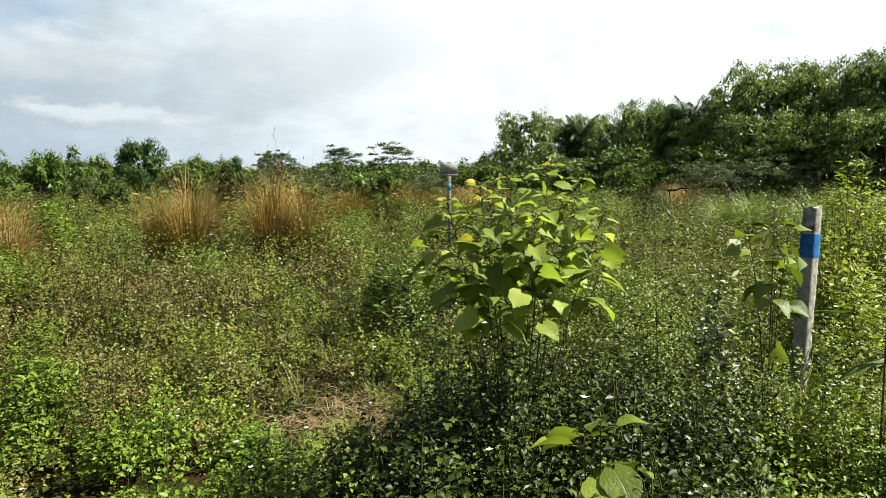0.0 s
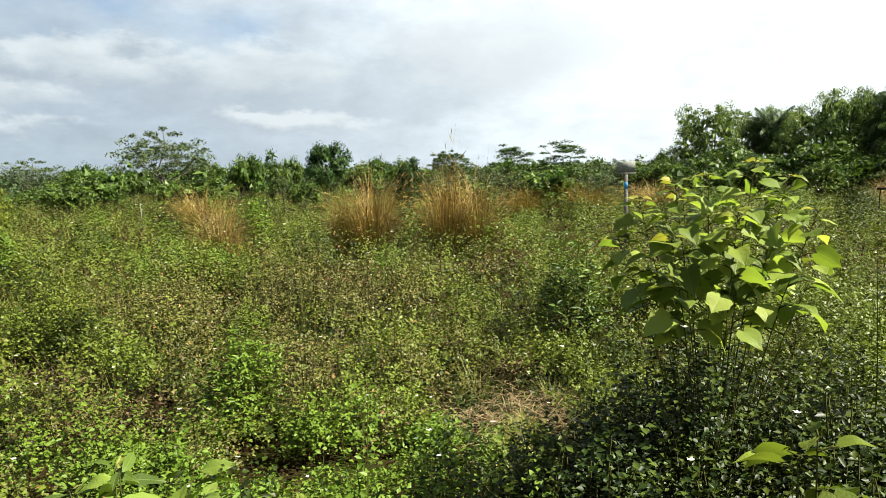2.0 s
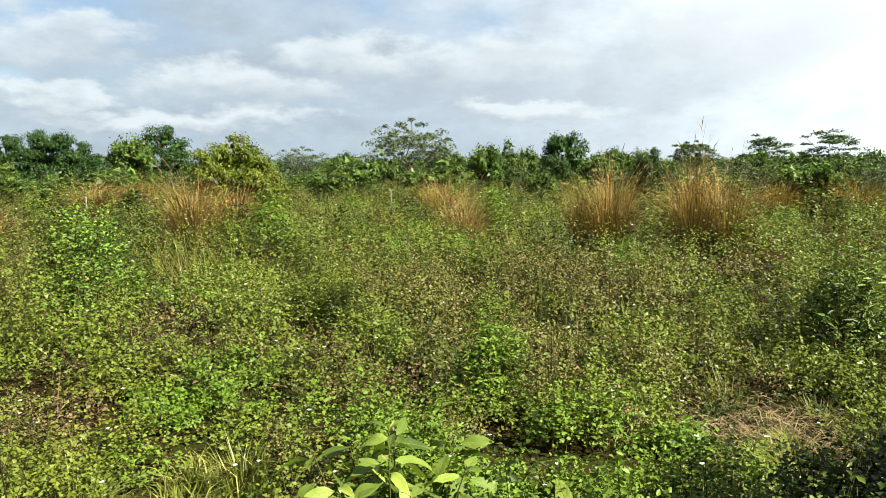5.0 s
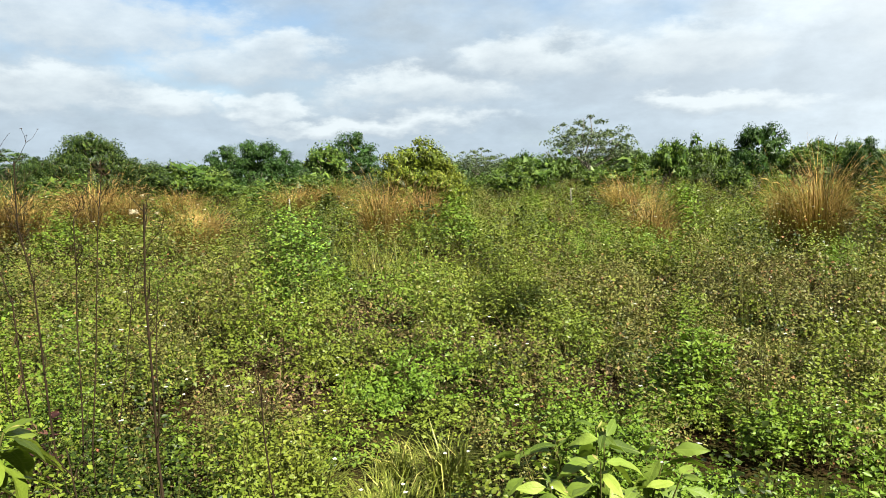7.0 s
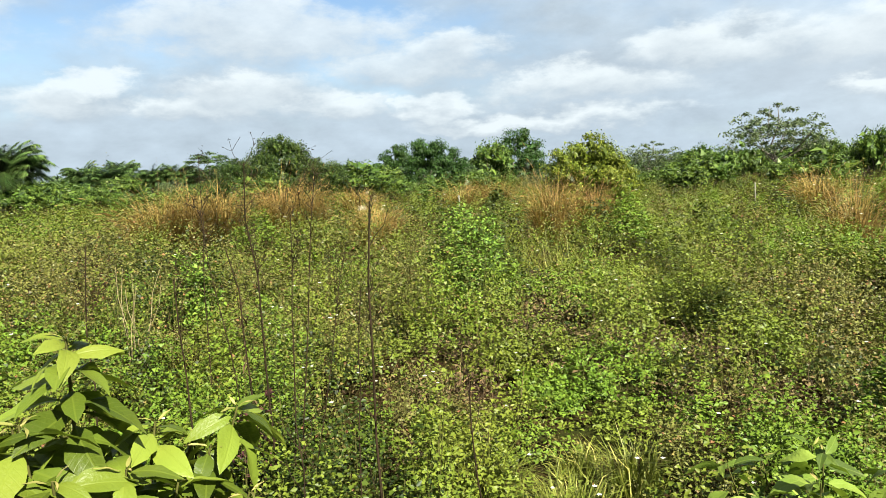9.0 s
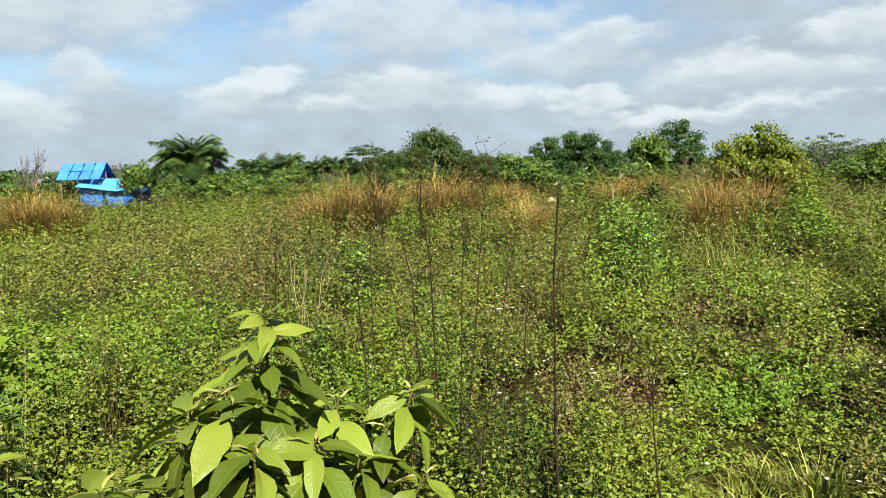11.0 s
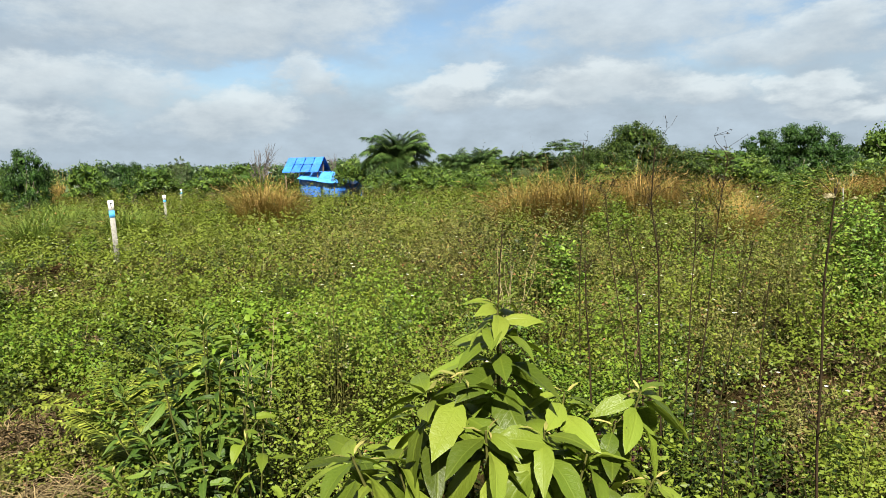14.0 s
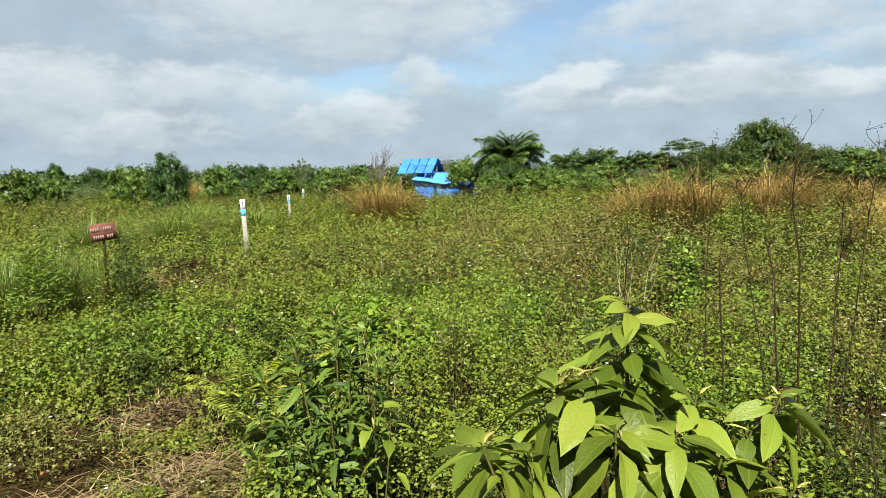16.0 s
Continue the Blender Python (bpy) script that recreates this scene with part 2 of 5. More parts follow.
M_NARROW = foliage("narrow_leaf", (0.026, 0.056, 0.0075), (0.042, 0.080, 0.0105), (0.072, 0.108, 0.0150), 0.35, 0.5, "object", 1.5, True)
M_SOFT = foliage("soft_seedling_leaf", (0.070, 0.115, 0.014), (0.105, 0.160, 0.020), (0.15, 0.20, 0.030), 0.36, 0.5, "object", 1.5, True)
M_SHOOT = foliage("new_shoot", (0.15, 0.15, 0.040), (0.20, 0.20, 0.050), (0.26, 0.22, 0.075), 0.4, 0.6, "object", 1.5)
M_TREE = {
    "bush": foliage("shrub_leaf", (0.016, 0.039, 0.0065), (0.040, 0.077, 0.0115), (0.088, 0.134, 0.021), 0.28, patch=0.25),
    "dark": foliage("dark_tree_leaf", (0.0090, 0.0260, 0.0053), (0.0190, 0.0484, 0.0087), (0.0392, 0.0806, 0.0152), 0.28, patch=0.25),
    "rubber": foliage("grey_green_leaf", (0.0260, 0.0450, 0.0150), (0.0520, 0.0790, 0.0270), (0.0960, 0.1250, 0.0480), 0.28, patch=0.25),
    "forest": foliage("forest_leaf", (0.044, 0.082, 0.022), (0.094, 0.152, 0.036), (0.180, 0.235, 0.062), 0.36, patch=0.22),
    "mango": foliage("mango_leaf", (0.008, 0.019, 0.004), (0.017, 0.036, 0.0065), (0.047, 0.072, 0.012), 0.18, patch=0.3),
    "yellow": foliage("lime_tree_leaf", (0.0400, 0.0620, 0.0062), (0.0820, 0.1120, 0.0100), (0.1416, 0.1716, 0.0200), 0.28, patch=0.5),
    "umbrella": foliage("feathery_leaf", (0.0168, 0.0372, 0.0078), (0.0308, 0.0589, 0.0131), (0.0560, 0.0930, 0.0239), 0.28, patch=0.25),
    "palm": foliage("palm_leaflet", (0.018, 0.042, 0.0100), (0.038, 0.074, 0.017), (0.080, 0.125, 0.032), 0.2, patch=0.4),
    "far": foliage("far_leaf", (0.0130, 0.0295, 0.0092), (0.0267, 0.0526, 0.0157), (0.0505, 0.0821, 0.0266), 0.2, patch=0.06),
}
M_BARK = solid("bark", (0.048, 0.040, 0.032), (0.136, 0.120, 0.096), 14, 0.9, 0.6)
M_TWIG = solid("grey_twig", (0.050, 0.042, 0.038), (0.095, 0.082, 0.074), 20, 0.9)
M_CONCRETE = solid("weathered_concrete", (0.10, 0.097, 0.082), (0.195, 0.19, 0.165), 26, 0.92, 0.5, (0.080, 0.076, 0.060), 0.006)
M_OLD = solid("lichened_concrete", (0.085, 0.083, 0.070), (0.225, 0.220, 0.190), 22, 0.92, 0.8, (0.030, 0.031, 0.026), 0.008)
M_WHITE = solid("chalky_white_paint", (0.42, 0.41, 0.385), (0.55, 0.54, 0.51), 30, 0.8, 0.3, (0.336, 0.320, 0.280), 0.004)
M_BLUE = solid("blue_paint", (0.008, 0.050, 0.150), (0.018, 0.100, 0.250), 24, 0.6, 0.3, (0.014, 0.040, 0.085), 0.004)
M_LIGHTBLUE = solid("sky_blue_paint", (0.040, 0.200, 0.416), (0.072, 0.288, 0.528), 24, 0.6, 0.3)
M_BOARD = solid("grey_green_board", (0.17, 0.18, 0.15), (0.25, 0.26, 0.22), 18, 0.7)
M_RUST = solid("red_brown_board", (0.060, 0.026, 0.020), (0.100, 0.042, 0.031), 22, 0.75, 0.3, (0.070, 0.040, 0.028))
M_LETTER = solid("faded_lettering", (0.13, 0.085, 0.07), (0.17, 0.12, 0.10), 40, 0.8)
M_INK = solid("dark_marking", (0.024, 0.024, 0.028), (0.048, 0.048, 0.048), 40, 0.8)
M_POLE = solid("weathered_pole", (0.080, 0.060, 0.040), (0.160, 0.128, 0.088), 20, 0.9)


def tarp_material(name, a, b_, rough):
    m, t, b = material(name)
    pos = node(t, "ShaderNodeTexCoord").outputs["Object"]
    n = fbm(t, pos, 2.2, 5, 0.6, 0.6)
    own = node(t, "ShaderNodeObjectInfo").outputs["Random"]
    col = mixcol(t, maths(t, "ADD", maths(t, "MULTIPLY", smooth(t, n, 0.35, 0.65), 0.5), maths(t, "MULTIPLY", own, 0.5)), a, b_)
    link(t, col, b.inputs["Base Color"])
    b.inputs["Roughness"].default_value = rough
    bm = node(t, "ShaderNodeBump")
    bm.inputs["Strength"].default_value, bm.inputs["Distance"].default_value = 0.6, 0.06
    link(t, fbm(t, pos, 5.0, 4, 0.6, 1.0), bm.inputs["Height"])
    link(t, bm.outputs[0], b.inputs["Normal"])
    return m


M_TARP = tarp_material("blue_tarpaulin", (0.0030, 0.046, 0.215), (0.009, 0.092, 0.34), 0.45)
M_TARP_PALE = tarp_material("pale_blue_tarpaulin", (0.008, 0.080, 0.27), (0.035, 0.150, 0.37), 0.45)


def ground_material():
    m, t, b = material("soil_and_litter")
    pos = node(t, "ShaderNodeNewGeometry").outputs["Position"]
    n1, n2, n3 = fbm(t, pos, 18.0, 6, 0.7), fbm(t, pos, 0.5, 4), fbm(t, pos, 4.0, 5, 0.6)
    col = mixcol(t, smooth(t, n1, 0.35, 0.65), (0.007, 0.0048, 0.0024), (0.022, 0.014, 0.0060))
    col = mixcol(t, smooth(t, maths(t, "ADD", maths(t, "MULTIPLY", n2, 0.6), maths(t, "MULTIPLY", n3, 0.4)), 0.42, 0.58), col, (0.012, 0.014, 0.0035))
    link(t, col, b.inputs["Base Color"])
    b.inputs["Roughness"].default_value = 1.0
    b.inputs["Specular IOR Level"].default_value = 0.0
    bm = node(t, "ShaderNodeBump")
    bm.inputs["Strength"].default_value, bm.inputs["Distance"].default_value = 0.8, 0.03
    link(t, n1, bm.inputs["Height"])
    link(t, bm.outputs[0], b.inputs["Normal"])
    return m


M_GROUND = ground_material()


# ---- mesh helpers ----
rng = np.random.default_rng(11)


def lattice(ix, iy, seed):
    h = (ix * 374761393 + iy * 668265263 + seed * 974634777) & 0xFFFFFFFF
    h = ((h ^ (h >> 13)) * 1274126177) & 0xFFFFFFFF
    return ((h ^ (h >> 16)) & 0xFFFF) / 65535.0


def vnoise(x, y, seed=0):
    """Smooth noise, 0 to 1, one lump a unit."""
    x, y = np.asarray(x, float), np.asarray(y, float)
    ix, iy = np.floor(x).astype(np.int64), np.floor(y).astype(np.int64)
    fx, fy = x - ix, y - iy
    fx, fy = fx * fx * (3 - 2 * fx), fy * fy * (3 - 2 * fy)
    a = lattice(ix, iy, seed) * (1 - fx) + lattice(ix + 1, iy, seed) * fx
    b = lattice(ix, iy + 1, seed) * (1 - fx) + lattice(ix + 1, iy + 1, seed) * fx
    return a * (1 - fy) + b * fy


def ground_z(x, y):
    return 0.10 * (vnoise(np.asarray(x) * 0.35, np.asarray(y) * 0.35, 3) - 0.5) + 0.05 * (vnoise(np.asarray(x) * 1.3, np.asarray(y) * 1.3, 4) - 0.5)


class Buf:
    """Gathers vertices and faces for one mesh."""

    def __init__(self):
        self.v, self.f, self.n, self.m = [], [], 0, []

    def add(self, verts, faces, slot=0):
        verts, faces = np.asarray(verts, np.float32).reshape(-1, 3), np.asarray(faces, np.int32)
        self.v.append(verts)
        self.f.append(faces + self.n)
        self.m.append(np.full(len(faces), slot, np.int32))
        self.n += len(verts)

    def mesh(self, name, *mats, flat=True):
        me = bpy.data.meshes.new(name)
        v = np.concatenate(self.v)
        loops = np.concatenate([f.ravel() for f in self.f])
        sizes = np.concatenate([np.full(len(f), f.shape[1], np.int32) for f in self.f])
        me.vertices.add(len(v))
        me.vertices.foreach_set("co", v.ravel())
        me.loops.add(len(loops))
        me.loops.foreach_set("vertex_index", loops)
        me.polygons.add(len(sizes))
        me.polygons.foreach_set("loop_start", np.concatenate([[0], np.cumsum(sizes)[:-1]]).astype(np.int32))
        me.polygons.foreach_set("material_index", np.concatenate(self.m))
        for m in mats:
            me.materials.append(m)
        me.update(calc_edges=True)
        if not flat:
            me.polygons.foreach_set("use_smooth", np.ones(len(sizes), bool))
        return me


def unit(a):
    return a / np.maximum(np.linalg.norm(a, axis=-1, keepdims=True), 1e-9)


def kites(buf, base, way, length, width, fold=0.25, slot=0, tilt=0.6):
    """Leaves: two faces each, folded along the midrib."""
    n = len(base)
    way = unit(way)
    side = unit(np.cross(way, np.array([0, 0, 1.0])) + 1e-4)
    up = np.cross(side, way)
    a = (rng.random(n)[:, None] - 0.5) * 2 * tilt
    side, up = side * np.cos(a) + up * np.sin(a), up * np.cos(a) - side * np.sin(a)
    L, W = length[:, None], width[:, None]
    mid = base + way * L * 0.45
    lift = up * W * fold
    v = np.stack([base, mid + side * W * 0.5 + lift, base + way * L - up * L * 0.12, mid - side * W * 0.5 + lift], 1)
    i = np.arange(n)[:, None] * 4
    buf.add(v, np.concatenate([i + [[0, 1, 2]], i + [[0, 2, 3]]]), slot)


def blades(buf, base, way, length, width, bend=0.5, slot=0, small=False):
    """Grass blades: a tapered strip of three faces that bows over."""
    n = len(base)
    way = unit(way)
    out = unit(way * [1, 1, 0] + 1e-4)
    side = np.stack([-out[:, 1], out[:, 0], np.zeros(n)], 1)
    L, W = length[:, None], width[:, None]
    b = np.asarray(bend).reshape(-1, 1) * np.ones((n, 1))
    if small:
        v = np.stack([base - side * W / 2, base + side * W / 2, base + unit(way + out * b * 0.4) * L], 1)
        buf.add(v, np.arange(n)[:, None] * 3 + [[0, 1, 2]], slot)
        return
    mid = base + way * L * 0.55
    tip = base + unit(way + out * b - [0, 0, 1] * b * 0.5) * L * 0.45 + way * L * 0.55
    v = np.stack([base - side * W / 2, base + side * W / 2, mid + side * W * 0.42, mid - side * W * 0.42, tip], 1)
    i = np.arange(n)[:, None] * 5
    buf.add(v, np.concatenate([i + [[0, 1, 2]], i + [[0, 2, 3]], i + [[3, 2, 4]]]), slot)


def laid_leaves(buf, base, way, normal, length, width, fold=0.22, slot=0, small=False):
    """Leaves that point along a way and lie across a normal."""
    n = len(base)
    way = unit(way)
    side = unit(np.cross(way, normal) + 1e-5)
    up = np.cross(side, way)
    L, W = length[:, None], width[:, None]
    if small:
        v = np.stack([base - side * W * 0.5 + way * L * 0.3, base + side * W * 0.5 + way * L * 0.3, base + way * L], 1)
        v[:, 0] -= way * L * 0.3
        v[::2, 1] -= way[::2] * L[::2] * 0.2
        buf.add(v, np.arange(n)[:, None] * 3 + [[0, 1, 2]], slot)
        return
    mid = base + way * L * 0.42
    lift = up * W * fold
    v = np.stack([base, mid + side * W * 0.5 + lift, base + way * L - up * L * 0.15, mid - side * W * 0.5 + lift], 1)
    i = np.arange(n)[:, None] * 4
    buf.add(v, np.concatenate([i + [[0, 1, 2]], i + [[0, 2, 3]]]), slot)


def sprigs(buf, foot, tip, per, leaf, ratio, spread, out, small=False, low=0.45, rough=0.36):
    """Leafy shoots from foot to tip: leaves stand round the outer part of each and face up and outwards."""
    n = len(foot)
    i = np.repeat(np.arange(n), per)
    k = len(i)
    s = low + (1 - low) * rng.beta(1.7, 1.0, k)
    base = foot[i] + (tip[i] - foot[i]) * s[:, None] + rng.normal(0, 1, (k, 3)) * spread[i][:, None] * [1, 1, 0.7]
    a = rng.uniform(0, TAU, k)
    flat = np.stack([np.cos(a), np.sin(a), rng.normal(0.12, 0.35, k)], 1)
    normal = unit(out[i] + rng.normal(0, rough, (k, 3)) + [0, 0, 0.25])
    way = flat + out[i] * 0.35
    L = leaf[i] * rng.uniform(0.55, 1.3, k) * (1.12 - 0.35 * s)
    laid_leaves(buf, base, way, normal, L, L * ratio * rng.uniform(0.8, 1.2, k), 0.2, 0, small)


def dome(n, rad, high, shoulder=0.72):
    """Points on a lumpy dome and the way each faces."""
    a = rng.uniform(0, TAU, n)
    u = np.sqrt(rng.random(n)) * 1.02
    z = high * (1 - shoulder * u ** 2.2)
    p = np.stack([np.cos(a) * u * rad, np.sin(a) * u * rad, z], 1)
    steep = (u ** 1.4 * 1.1)[:, None]
    return p, unit(np.stack([np.cos(a), np.sin(a), np.zeros(n)], 1) * steep + [0, 0, 0.62])


def tube(buf, points, radii, sides=5, slot=0):
    """A round tapering stem along points."""
    p = np.array([tuple(q) for q in points], float)
    r = np.asarray(radii, float)
    t = unit(np.gradient(p, axis=0))
    ref = np.where(abs(t[:, 2:3]) > 0.9, [[1.0, 0, 0]], [[0, 0, 1.0]])
    s = unit(np.cross(t, ref))
    u = np.cross(t, s)
    a = np.arange(sides) / sides * TAU
    ring = p[:, None] + r[:, None, None] * (np.cos(a)[None, :, None] * s[:, None] + np.sin(a)[None, :, None] * u[:, None])
    k = len(p)
    i, j = np.meshgrid(np.arange(k - 1), np.arange(sides), indexing="ij")
    j2 = (j + 1) % sides
    f = np.stack([i * sides + j, i * sides + j2, (i + 1) * sides + j2, (i + 1) * sides + j], -1).reshape(-1, 4)
    buf.add(ring, f, slot)
    buf.add(ring[-1], [list(range(sides))], slot)


def box(buf, sx, sy, z0, z1, bevel=0.0, slot=0, at=(0, 0), top=1.0):
    """An upright block with chamfered edges, base z0 and top z1."""
    def loop(w, d, z):
        b = min(bevel, w * 0.4, d * 0.4)
        w, d = w / 2, d / 2
        if b <= 0:
            return [(-w, -d, z), (w, -d, z), (w, d, z), (-w, d, z)]
        return [(-w + b, -d, z), (w - b, -d, z), (w, -d + b, z), (w, d - b, z), (w - b, d, z), (-w + b, d, z), (-w, d - b, z), (-w, -d + b, z)]
    rows = [loop(sx, sy, z0), loop(sx * top, sy * top, z1 - bevel)]
    if bevel > 0:
        rows.append(loop(sx * top - 2 * bevel, sy * top - 2 * bevel, z1))
    n = len(rows[0])
    v = np.array(rows).reshape(-1, 3) + [at[0], at[1], 0]
    f = [(r * n + k, r * n + (k + 1) % n, (r + 1) * n + (k + 1) % n, (r + 1) * n + k) for r in range(len(rows) - 1) for k in range(n)]
    base = buf.n
    buf.add(v, f, slot)
    buf.f.append(np.array([[base + (len(rows) - 1) * n + k for k in range(n)]], np.int32))
    buf.m.append(np.array([slot], np.int32))
    buf.f.append(np.array([[base + k for k in reversed(range(n))]], np.int32))
    buf.m.append(np.array([slot], np.int32))


def part(name, mesh, parent, label="", m=None):
    ob = new(name, mesh)
    ob.parent = parent
    if m is not None:
        ob.matrix_basis = m
    return tagged(ob, label)


def thing(name, m, label, category, group="", kind=""):
    ob = new(name)
    ob.empty_display_size = 0.1
    ob.matrix_basis = m
    return tagged(ob, label, category, group, kind)


def on_ground(x, y, rz=0.0, s=1.0, sx=None, sz=None, sink=0.0):
    m = pose(x, y, float(ground_z(x, y)) - sink, 0, 0, rz)
    return m @ Matrix.Diagonal((sx or s, sx or s, sz or s, 1))


# ---- ground ----
def make_ground():
    rings = np.concatenate([np.linspace(0.0, 12, 49)[1:], np.geomspace(12.6, 3500, 60)])
    k = 128
    a = np.arange(k) / k * TAU
    x, y = rings[:, None] * np.cos(a), rings[:, None] * np.sin(a)
    z = ground_z(x, y) * np.clip(1.3 - rings / 200, 0, 1)[:, None]
    b = Buf()
    b.add([[0, 0, float(ground_z(0, 0))]], np.zeros((0, 3), int))
    v = np.stack([x, y, z], -1).reshape(-1, 3)
    i, j = np.meshgrid(np.arange(len(rings) - 1), np.arange(k), indexing="ij")
    j2 = (j + 1) % k
    f = np.stack([i * k + j, (i + 1) * k + j, (i + 1) * k + j2, i * k + j2], -1).reshape(-1, 4)
    b.add(v, f)
    b.f.append(np.array([[0, 1 + q, 1 + (q + 1) % k] for q in range(k)], np.int32))
    b.m.append(np.zeros(k, np.int32))
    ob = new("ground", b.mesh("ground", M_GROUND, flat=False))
    tagged(ob, "brown soil with leaf litter under the weeds", "ground", kind="structure")


make_ground()


# ---- trees and shrubs ----
def rand_dirs(n, zmin=-1.0, zmax=1.0):
    z = rng.uniform(zmin, zmax, n)
    a = rng.uniform(0, TAU, n)
    r = np.sqrt(np.maximum(0, 1 - z * z))
    return np.stack([r * np.cos(a), r * np.sin(a), z], 1)


def clumps(buf, centres, radii, per, leaf, droop=0.2, aspect=0.5):
    """Leaves thrown round clump centres, more of them on the outside."""
    c = np.repeat(centres, per, 0)
    r = np.repeat(radii, per)
    d = rand_dirs(len(c), -0.55, 1.0)
    p = c + d * (r * rng.uniform(0.35, 1.08, len(c)))[:, None] * [1, 1, 0.75]
    face = unit(d + rand_dirs(len(c)) * 0.65)
    along = unit(np.cross(face, rand_dirs(len(c))) + 1e-5 - np.array([0, 0, droop]))
    across = unit(np.cross(face, along))
    L = (leaf * rng.uniform(0.6, 1.35, len(c)))[:, None]
    v = np.stack([p - across * L * aspect * 0.5, p + across * L * aspect * 0.5, p + along * L], 1)
    buf.add(v, np.arange(len(c))[:, None] * 3 + [[0, 1, 2]])


def limb(buf, a, b, r0, r1, wob=0.08, n=5):
    a, b = np.asarray(a, float), np.asarray(b, float)
    t = np.linspace(0, 1, n)[:, None]
    p = a + (b - a) * t + rng.normal(0, wob, (n, 3)) * np.sin(t * math.pi) * np.linalg.norm(b - a)
    tube(buf, p, np.linspace(r0, r1, n), 4)
    return p


def crowned(kind, seed):
    """One tree, 1 m high and 1 m wide, as trunk and crown meshes; leaves are sized for the tree's true height."""
    global rng
    rng = np.random.default_rng(seed)
    wood, crown = Buf(), Buf()
    per = 34
    if kind == "bush":
        k, leaf, per = 52, 0.040, 46
        c = rand_dirs(k, -0.4, 1.0) * rng.uniform(0.25, 0.42, k)[:, None] * [1, 1, 0.95] + [0, 0, 0.46]
        c *= [1, 1, 1] + rng.normal(0, 0.08, (k, 3))
        rad = rng.uniform(0.09, 0.17, k)
    elif kind == "dark":
        k, leaf, per = 64, 0.031, 150
        z = rng.uniform(0.12, 0.93, k)
        w = 0.44 * np.sin(np.clip(1.08 - z, 0, 1) * math.pi * 0.62 + 0.25)
        a = rng.uniform(0, TAU, k)
        c = np.stack([np.cos(a) * w, np.sin(a) * w, z], 1) * rng.uniform(0.6, 1.05, (k, 1)) ** [[1, 1, 0]]
        rad = rng.uniform(0.08, 0.15, k)
    elif kind == "rubber":
        k, leaf, per = 120, 0.026, 56
        c = rand_dirs(k, -0.45, 1.0) * rng.uniform(0.18, 0.47, k)[:, None] * [1, 1, 0.9] + [0, 0, 0.52]
        c[:, 2] += 0.10 * (vnoise(c[:, 0] * 7 + 3, c[:, 1] * 7, seed) - 0.4) * (c[:, 2] > 0.55)
        rad = rng.uniform(0.035, 0.090, k)
    elif kind == "forest":
        k, leaf, per = 170, 0.022, 90
        z = rng.uniform(0.04, 0.94, k)
        w = 0.50 * np.sqrt(np.clip(1 - ((z - 0.5) / 0.56) ** 2, 0, 1))
        a = rng.uniform(0, TAU, k)
        c = np.stack([np.cos(a) * w, np.sin(a) * w, z], 1) * rng.uniform(0.55, 1.06, (k, 1)) ** [[1, 1, 0]]
        rad = rng.uniform(0.05, 0.11, k)
    elif kind == "mango":
        k, leaf, per = 130, 0.024, 130
        c = rand_dirs(k, -0.45, 1.0) * rng.uniform(0.30, 0.45, k)[:, None] * [1, 1, 0.95] + [0, 0, 0.5]
        rad = rng.uniform(0.07, 0.13, k)
    elif kind == "yellow":
        k, leaf, per = 100, 0.030, 130
        c = rand_dirs(k, -0.7, 1.0) * rng.uniform(0.22, 0.43, k)[:, None] * [1, 1, 1.05] + [0, 0, 0.5]
        rad = rng.uniform(0.07, 0.14, k)
    else:                                   # umbrella: flat feathery tiers
        k, leaf, per = 44, 0.048, 60
        tier = rng.choice([0.62, 0.74, 0.86, 0.94], k, p=[0.2, 0.25, 0.3, 0.25])
        w = np.where(tier > 0.9, 0.28, np.where(tier > 0.8, 0.46, 0.5))
        a = rng.uniform(0, TAU, k)
        r = w * np.sqrt(rng.random(k))
        c = np.stack([np.cos(a) * r, np.sin(a) * r, tier + rng.normal(0, 0.04, k)], 1)
        low = rand_dirs(26, -0.6, 0.8) * rng.uniform(0.15, 0.4, 26)[:, None] + [0, 0, 0.34]
        c = np.concatenate([c, low])
        rad = np.concatenate([rng.uniform(0.07, 0.13, k), rng.uniform(0.07, 0.14, 26)])
    if kind == "umbrella":
        flat = Buf()
        clumps(flat, c[:k], rad[:k], per, leaf)
        v = flat.v[0].reshape(-1, 3, 3)
        mid = np.repeat(c[:k], per, 0)[:, None]
        crown.add(mid + (v - mid) * [1.25, 1.25, 0.5], flat.f[0])
        clumps(crown, c[k:], rad[k:], per, leaf)
    else:
        clumps(crown, c, rad, per, leaf, 0.5 if kind == "mango" else 0.2)
    # coarser leaves deep inside, which close the crown
    inner = c if kind not in ("umbrella", "rubber") else c[:0]
    if len(inner):
        mid = inner.mean(0)
        clumps(crown, mid + (inner - mid) * 0.78, rad * 0.75, 9, leaf * 3.0, 0.3, 0.7)
    allv = np.concatenate(crown.v)
    high = np.percentile(allv[:, 2], 99.7)
    wide = np.percentile(abs(allv[:, :2]), 98.5) * 2
    grow = np.array([1 / wide, 1 / wide, 1 / high])
    crown.v = [q * grow.astype(np.float32) for q in crown.v]
    c = c * grow
    lean = rng.normal(0, 0.03, 2)
    fork = np.array([lean[0], lean[1], 0.36 if kind in ("rubber", "umbrella", "forest") else 0.2])
    limb(wood, (0, 0, -0.03), fork, 0.022, 0.016, 0.03)
